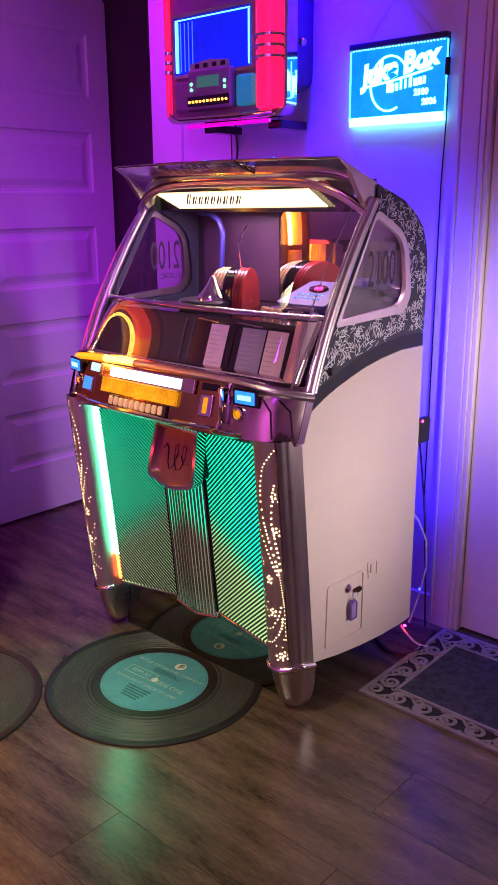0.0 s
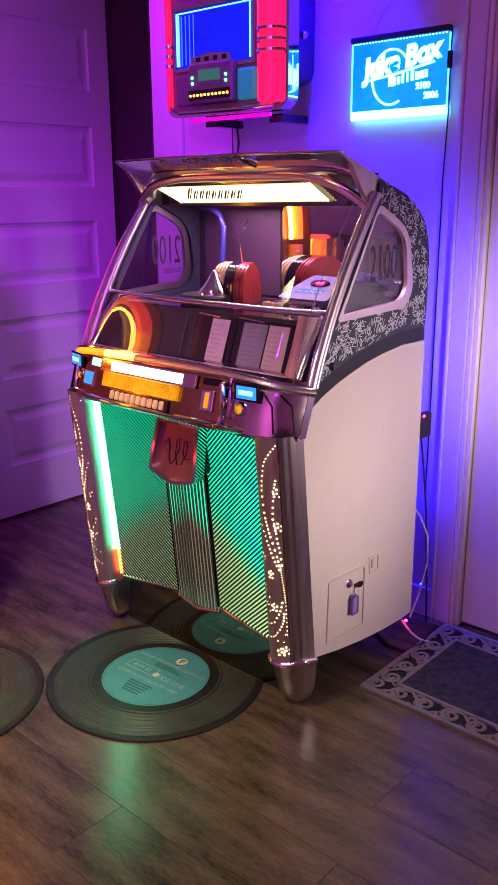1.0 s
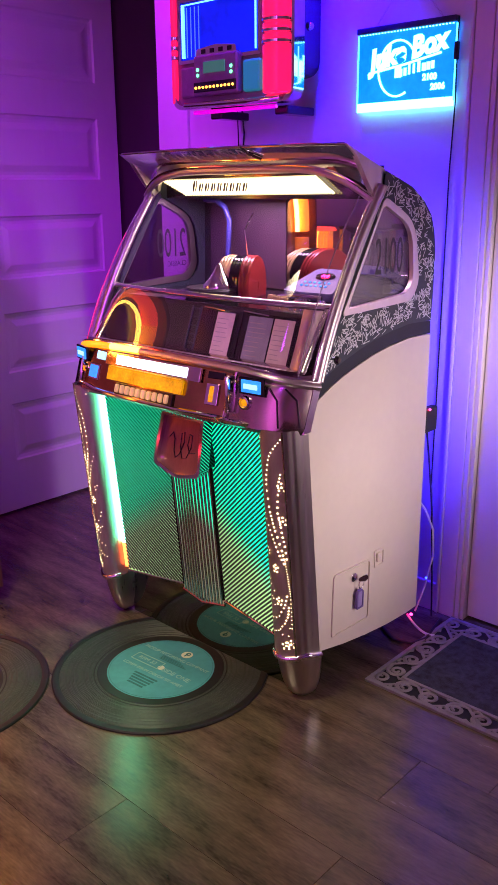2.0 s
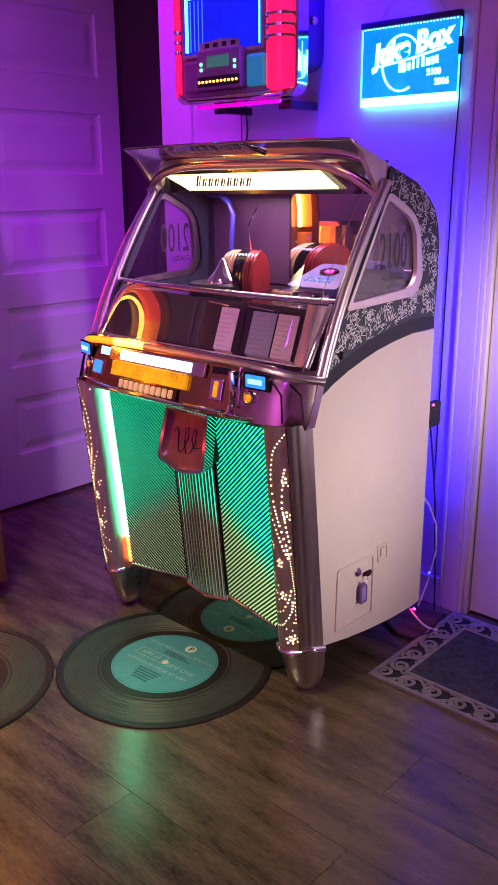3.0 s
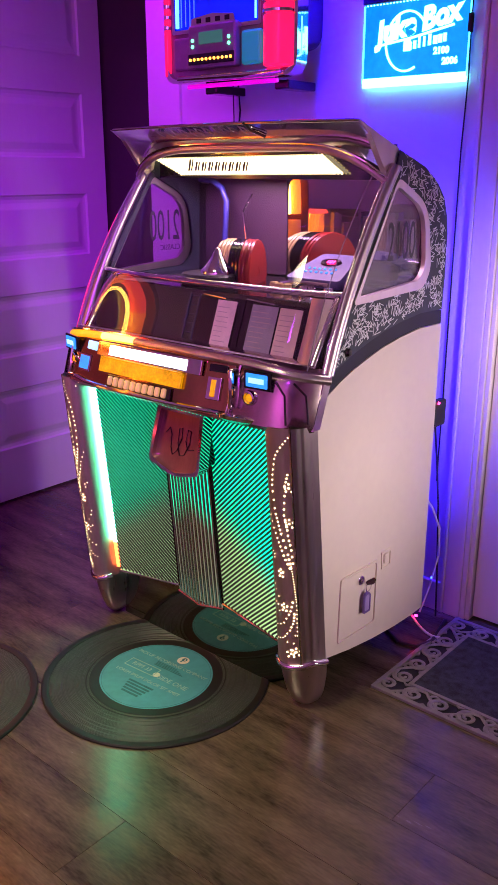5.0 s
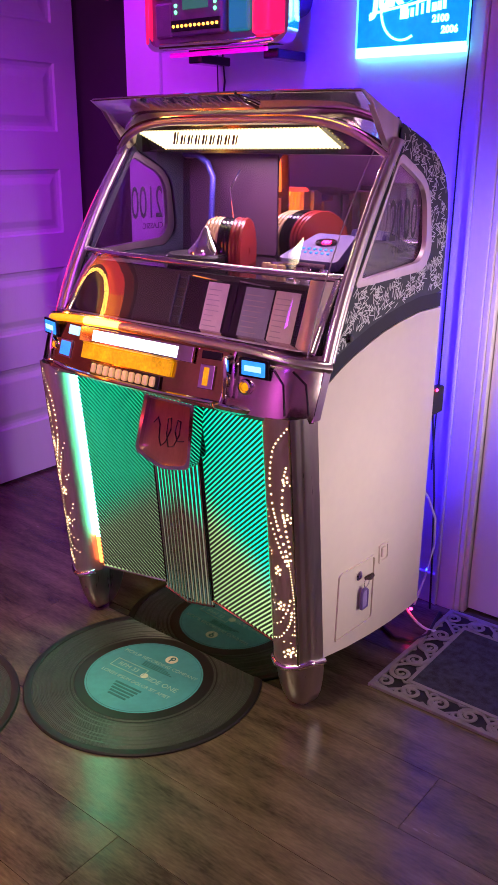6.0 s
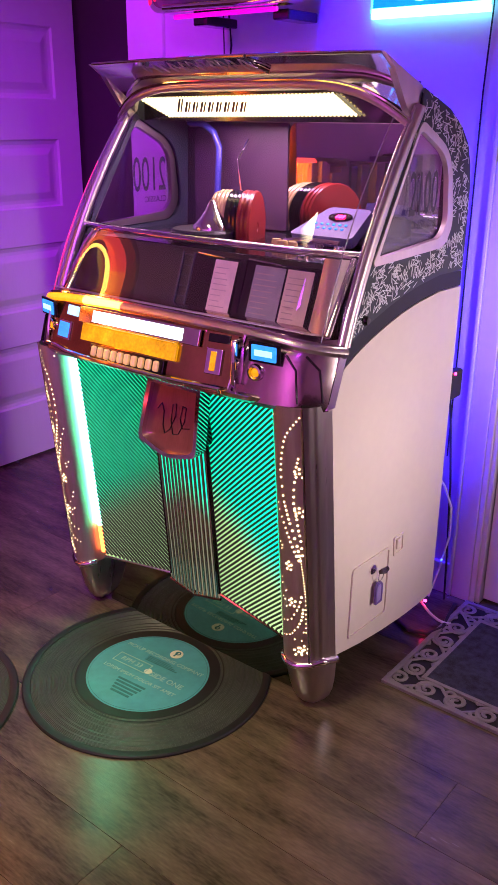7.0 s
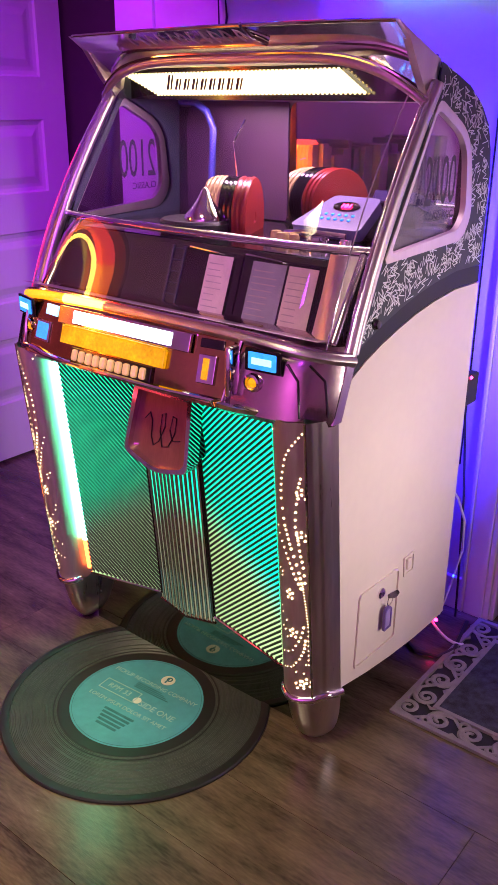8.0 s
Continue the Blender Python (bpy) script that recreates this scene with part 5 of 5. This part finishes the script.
# ---- blue strip, adapter and leads behind the machine ----
strip = thing("led_strip", "blue LED strip glowing behind the cream machine", "light strip", (0, 0, 0))
part("strip", box((0.345, 0.030, 0.35), (0.357, 0.036, 1.10)), BLUE_STRIP, strip, "glowing blue strip")
part("strip", box((-0.05, 0.030, 1.12), (0.355, 0.036, 1.132)), BLUE_STRIP, strip, "glowing blue strip")
adapter = thing("power_adapter", "black plug adapter with a red indicator", "adapter", (0.389, 0.037, 0.676))
part("adapter_body", box((-0.012, -0.03, -0.05), (0.012, 0.035, 0.022), 0.006), MATT_BLACK, adapter)
part("indicator", lathe([(0.004, 0), (0.003, 0.003), (0, 0.004)], sides=10, m=pose(0.012, -0.012, 0.018, 0, 90, 0)), RED_LED, adapter, "red indicator lamp")
part("lead", sweep([(0, 0.0, -0.05), (-0.004, 0.03, -0.15), (-0.004, 0.06, -0.3), (-0.006, 0.09, -0.54), (-0.006, 0.10, -0.673)], 0.003, sides=6), MATT_BLACK, adapter, "", True)
lead = thing("white_lead", "white power lead hanging behind the machine", "cable", (0, 0, 0))
part("wire", sweep([(0.376, 0.03, 0.42), (0.386, 0.06, 0.38), (0.398, 0.09, 0.31), (0.396, 0.10, 0.22), (0.380, 0.09, 0.12), (0.375, 0.05, 0.05)], 0.0032, sides=6), WHITE_CABLE, lead, "", True)
part("floor_wire", sweep([(0.370 + 0.085 * math.sin(a), 0.012 + 0.02 * (1 - math.cos(a)), 0.006 + 0.049 * (1 - math.sin(a)) ** 2) for a in np.linspace(0, 1.57, 14)], 0.0036, sides=6), WHITE_CABLE, lead, "", True)
part("wire_lamp", lathe([(0.005, 0), (0.004, 0.004), (0, 0.005)], sides=10, m=pose(0.386, 0.010, 0.058)), RED_LED, lead, "red lamp at the plug")
part("wire_lamp", lathe([(0.004, 0), (0.003, 0.003), (0, 0.004)], sides=10, m=pose(0.388, 0.08, 0.155, 0, 90, 0)), BLUE_LED, lead, "blue lamp on the lead")
bar_ = thing("floor_cable", "dark flat cable lying on the floor by the machine", "cable", (0, 0, 0))
part("cable", sweep([(0.30, -0.02, 0.006), (0.38, -0.07, 0.006), (0.43, -0.055, 0.006), (0.448, 0.0, 0.006), (0.42, 0.13, 0.006)], 0.006, sides=8, flat=0.6), MATT_BLACK, bar_, "", True)


# ---- record mats ----
def record_mat(at, turn, plain=False):
    m = thing("record_mat", "round rug printed like a vinyl record with a teal label" if not plain else "round dark rug printed like a vinyl record", "rug", (*at, 0), turn, "record mats")
    prof = [(0.0, 0.0035), (0.150, 0.0035)]
    r = 0.150
    rnd = random.Random(11)
    while r < 0.282:
        prof += [(r, 0.0035), (r + 0.0010, 0.0043), (r + 0.0019, 0.0043), (r + 0.0028, 0.0035)]
        r += 0.0032 if rnd.random() > 0.12 else 0.0078
    prof += [(0.286, 0.0035), (0.286, 0.0005)]
    part("mat_top", lathe(prof, sides=96), RUBBER, m, "dark grooved rubber", True)
    part("mat_rim", lathe([(0.279, 0.0005), (0.280, 0.0056), (0.286, 0.0075), (0.297, 0.0070), (0.300, 0.004), (0.300, 0.0005)], sides=96), RUBBER_RIM, m, "black bound edge", True)
    part("groove_band", lathe([(0.150, 0.0046), (0.172, 0.0048), (0.176, 0.0046), (0.178, 0.0036)], sides=80), RUBBER_RIM, m, "darker printed band round the label", True)
    part("groove_band", lathe([(0.183, 0.0044), (0.1845, 0.0048), (0.1865, 0.0044)], sides=80), RUBBER_RIM, m, "", True)
    lab = part("label", lathe([(0.0, 0.0046), (0.149, 0.0046), (0.1505, 0.0040), (0.1505, 0.003)], sides=80), TEAL if not plain else RUBBER_RIM, m, "teal printed centre label" if not plain else "")
    if plain:
        return m
    part("label_ring", lathe([(0.1445, 0.0050), (0.1455, 0.0050), (0.1455, 0.0046)], sides=80), LABEL_DARK, lab)
    part("centre_dot", lathe([(0.0, 0.0052), (0.010, 0.0052), (0.0102, 0.0046)], sides=28), LABEL_WHITE, lab)
    part("emblem_disc", lathe([(0.0, 0.0052), (0.0165, 0.0052), (0.017, 0.0046)], sides=28, m=pose(0.012, 0.095, 0)), LABEL_WHITE, lab, "ivory round emblem")
    part("emblem_mark", box((0.009, 0.084, 0.0052), (0.013, 0.103, 0.0058)), LABEL_DARK, lab)
    part("emblem_mark", lathe([(0.004, 0.0053), (0.0075, 0.0053), (0.0075, 0.0058), (0.004, 0.0058), (0.004, 0.0053)], sides=18, m=pose(0.014, 0.099, 0)), LABEL_DARK, lab)
    Z = 0.0052
    lettering("label_text", "PICKUP RECORDING COMPANY", 0.0165, LABEL_INK, lab, pose(0.0, 0.062, Z), 0.0003)
    lettering("label_text", "RPM 33", 0.021, LABEL_INK, lab, pose(-0.058, 0.006, Z), 0.0003)
    lettering("label_text", "SIDE ONE", 0.023, LABEL_INK, lab, pose(0.060, -0.004, Z), 0.0003)
    lettering("label_text", "LOREM IPSUM DOLOR SIT AMET", 0.0155, LABEL_INK, lab, pose(0.0, -0.036, Z), 0.0003)
    for x0, x1, y0, y1 in ((-0.108, -0.106, -0.012, 0.024), (-0.006, -0.004, -0.012, 0.024), (-0.108, -0.004, 0.022, 0.024), (-0.108, -0.004, -0.012, -0.010)):
        part("label_line", box((x0, y0, 0.0046), (x1, y1, 0.0055)), LABEL_INK, lab)
    for k in range(5):
        part("label_bar", box((-0.045 + 0.004 * k, -0.060 - k * 0.011, 0.0046), (0.040 - 0.003 * k, -0.054 - k * 0.011, 0.0053)), LABEL_DARK, lab)
    for k in range(4):
        part("label_bar", box((-0.040, 0.034 + k * 0.005, 0.0046), (0.060 - 0.01 * k, 0.0365 + k * 0.005, 0.0053)), LABEL_DARK, lab)
    return m


record_mat((-0.021, -0.633), 4)
record_mat((-0.402, -1.105), 0, True)

# ---- doormat with scrolled border ----
MX0, MX1, MY0, MY1, BW = 0.438, 1.215, -0.302, 0.165, 0.080
mat = thing("doormat", "navy carpet doormat with a grey scrolled rubber border", "doormat", (0, 0, 0))
part("carpet", box((MX0 + BW - 0.004, MY0 + BW - 0.004, 0.0005), (MX1 - BW + 0.004, MY1 - BW + 0.004, 0.0075), 0.002), CARPET, mat, "navy ribbed carpet")
part("backing", box((MX0 + 0.004, MY0 + 0.004, 0.0004), (MX1 - 0.004, MY1 - 0.004, 0.0018)), MATT_BLACK, mat)
bd = bmesh.new()
for o, w in ((0.0, 0.012), (BW - 0.010, 0.010)):
    a0, a1, b0, b1 = MX0 + o, MX1 - o, MY0 + o, MY1 - o
    grid([[(*p, z) for p in q] for q, z in (
        (((a0, b0), (a1, b0), (a1, b1), (a0, b1)), 0.001), (((a0, b0), (a1, b0), (a1, b1), (a0, b1)), 0.0085),
        (((a0 + w, b0 + w), (a1 - w, b0 + w), (a1 - w, b1 - w), (a0 + w, b1 - w)), 0.0085), (((a0 + w, b0 + w), (a1 - w, b0 + w), (a1 - w, b1 - w), (a0 + w, b1 - w)), 0.001))], bd, close_u=True)
part("border", bd, SCROLL, mat, "grey rubber border bars")


def scroll(c, ux, uy, s, flip):
    """One running S with two volutes, on the strip's own axes."""
    pts = []
    for a in np.linspace(0, 1, 22):
        r = 0.0235 * (1 - 0.80 * a)
        q = math.pi * (0.5 + 3.1 * a)
        pts.append((-0.020 + r * math.cos(q), flip * r * math.sin(q)))
    tail = [(-0.020 + 0.022 + 0.012 * k, flip * (0.0235 - 0.011 * k)) for k in range(0, 5)]
    pts = list(reversed(tail)) + pts
    return [(c[0] + (ux[0] * x + uy[0] * y) * s, c[1] + (ux[1] * x + uy[1] * y) * s, 0.0052) for x, y in pts]


def border_run(p, ux, uy, length):
    n = max(2, round(length / 0.078))
    for k in range(n):
        t = (k + 0.5) / n * length
        c = (p[0] + ux[0] * t, p[1] + ux[1] * t)
        part("scroll", sweep(scroll(c, ux, uy, 1.12, 1 if k % 2 else -1), [0.0046] * 5 + list(np.linspace(0.0070, 0.0042, 22)), sides=6, flat=0.5), SCROLL, mat, "", True)
        e = (c[0] + ux[0] * 0.030 + uy[0] * (0.016 if k % 2 else -0.016), c[1] + ux[1] * 0.030 + uy[1] * (0.016 if k % 2 else -0.016))
        circ = [(e[0] + 0.0105 * math.cos(a), e[1] + 0.0105 * math.sin(a), 0.0052) for a in np.linspace(0, 2 * math.pi, 14, endpoint=False)]
        part("scroll_ring", sweep(circ, 0.0048, sides=6, closed=True, flat=0.6), SCROLL, mat, "", True)
        leaf = [(c[0] + ux[0] * q + uy[0] * w, c[1] + ux[1] * q + uy[1] * w, 0.0052) for q, w in ((0.008, 0.032 if k % 2 == 0 else -0.032), (0.020, 0.024 if k % 2 == 0 else -0.024), (0.034, 0.029 if k % 2 == 0 else -0.029))]
        part("scroll_leaf", sweep(leaf, [0.002, 0.005, 0.002], sides=6, flat=0.65), SCROLL, mat, "", True)


hb = BW / 2 + 0.001
border_run((MX0 + 0.01, MY0 + hb), (1, 0), (0, 1), MX1 - MX0 - 0.02)
border_run((MX0 + 0.01, MY1 - hb), (1, 0), (0, 1), MX1 - MX0 - 0.02)
border_run((MX0 + hb, MY0 + BW), (0, 1), (1, 0), MY1 - MY0 - 2 * BW)
border_run((MX1 - hb, MY0 + BW), (0, 1), (1, 0), MY1 - MY0 - 2 * BW)

# ---- the second, arched machine that faces across the room ----
arch = thing("arched_jukebox", "walnut jukebox with an arched dome and amber lit tubes", "jukebox", (-0.902, -1.075, 0), 65)
def dome(r, z=1.09, n=20):
    return [(r * math.cos(a), z + r * math.sin(a)) for a in np.linspace(0, math.pi, n)]
part("cabinet", prism([(-0.42, 0.06), (0.42, 0.06)] + dome(0.42), "y", 0.06, 0.55, bevel=0.01), WOOD, arch, "walnut cabinet")
part("plinth", box((-0.37, 0.09, 0.0), (0.37, 0.52, 0.06), 0.004), MATT_BLACK, arch, "black plinth")
part("front_edge", ring_plate([(-0.42, 0.06), (0.42, 0.06)] + dome(0.42), [(-0.395, 0.10), (0.395, 0.10)] + dome(0.395), "y", -0.03, 0.06), WOOD, arch, "walnut front edge")
part("front", prism([(-0.30, 0.12), (0.30, 0.12)] + dome(0.22), "y", 0.045, 0.06), BADGE, arch, "dark bronze front")
for sgn in (1, -1):
    # the foot's stronger glow is added to throw orange on the floor
    part("column_spill", sweep([(sgn * 0.355, 0.03, 0.12), (sgn * 0.355, 0.03, 0.45)], 0.036, sides=12), ARCH_BASE, arch, "column foot given an amber glow to light the floor", True)
    part("column_tube", sweep([(sgn * 0.355, 0.03, 0.455), (sgn * 0.355, 0.03, 1.06)], 0.036, sides=12), ARCH_COLUMN, arch, "orange lit column", True)
part("arch_tube", sweep([(x, 0.03, z) for x, z in dome(0.355)][:7], 0.036, sides=12), ARCH_AMBER, arch, "amber lit arch tube", True)
part("arch_tube", sweep([(x, 0.03, z) for x, z in dome(0.355)][6:14], 0.036, sides=12), ARCH_RED, arch, "red lit arch tube", True)
part("arch_tube", sweep([(x, 0.03, z) for x, z in dome(0.355)][13:], 0.036, sides=12), ARCH_AMBER, arch, "amber lit arch tube", True)
part("inner_arch", sweep([(x, 0.035, z) for x, z in dome(0.285)], 0.011, sides=10), ARCH_YELLOW, arch, "yellow lit inner arch", True)

# ---- shelf, sleeves and red strip, made up for the mirror to reflect ----
shelf = thing("standin_shelf", "made-up wall shelf of pale sleeves for the mirror to reflect", "shelf", (-1.40, -2.2, 0.78))
part("shelf_board", box((0, -0.9, -0.03), (0.30, 0.9, 0.0), 0.004), WOOD, shelf)
for y in (-0.88, 0.0, 0.86):
    part("bracket", box((0, y, -0.16), (0.24, y + 0.02, -0.031), 0.003), MATT_BLACK, shelf)
rnd = random.Random(4)
sleeves = []
y = -0.88
while y < 0.42:
    w = rnd.uniform(0.02, 0.09)
    h = rnd.uniform(0.22, 0.32)
    d = thing("standin_sleeve", "made-up stack of pale sleeves for the mirror to reflect", "record sleeve", (-1.40, -2.2 + y, 0.78), 0, "sleeves on the shelf")
    part("sleeve", box((0.01, 0, 0.0005), (rnd.uniform(0.20, 0.29), w - 0.004, h), 0.002), SLEEVE, d)
    y += w
# invented form, placed where the mirror's orange reflection points
orange_standin = thing("orange_glow_standin", "made-up ribbed glass source for the orange glow in the mirror", "lamp", (-1.23, -1.62, 0.78))
part("base", box((-0.155, -0.05, 0.0005), (0.155, 0.05, 0.028), 0.004), MATT_BLACK, orange_standin, "black base")
part("cap", prism(rounded([(-0.15, 0.300), (0.15, 0.300), (0.13, 0.318), (-0.13, 0.318)], 0.006), "y", -0.05, 0.05), ARCH_RED, orange_standin, "red lit cap")
for k in range(15):
    x = -0.140 + k * 0.020
    part("rib", sweep([(x, 0.020, 0.03), (x, 0.032, 0.06), (x, 0.032, 0.27), (x, 0.020, 0.298)], 0.0092, sides=8), STANDIN_YELLOW if 6 <= k <= 11 else STANDIN_ORANGE, orange_standin, "amber lit glass rib", True)
part("bar", prism([(-0.035, 0.29), (-0.005, 0.29), (0.055, 0.03), (0.020, 0.03)], "y", 0.045, 0.052), MATT_BLACK, orange_standin, "dark slanting bar")
# added glow: a red band for the mirror, no such strip known
glow = thing("standin_red_strip", "made-up red strip that gives the mirror a red band", "light strip", (-1.40, -2.2, 0.66))
part("strip", box((0.002, -0.85, 0), (0.016, 0.85, 0.014), 0.002), RED_STRIP, glow, "glowing red strip")

# ---- floor planks ----
PW, PL = 0.182, 1.22
plank_mesh = None
rnd = random.Random(8)
for r in range(25):
    y0 = 0.42 - (r + 1) * PW
    x = -1.40 - rnd.uniform(0.05, 1.1)
    while x < 3.4:
        a, b = max(x, -1.40), min(x + PL, 3.4)
        if b - a > 0.03 and y0 > -4.0:
            if b - a > PL - 1e-6 and plank_mesh:
                p = new("plank", plank_mesh)
            else:
                p = part("plank", box((-(b - a) / 2 + 0.0003, -PW / 2 + 0.0003, -0.004), ((b - a) / 2 - 0.0003, PW / 2 - 0.0003, 0.0), 0.0005, segments=1), PLANK)
                if b - a > PL - 1e-6:
                    plank_mesh = p.data
            p.parent = floor
            p.matrix_basis = pose((a + b) / 2, y0 + PW / 2, 0)
        x += PL
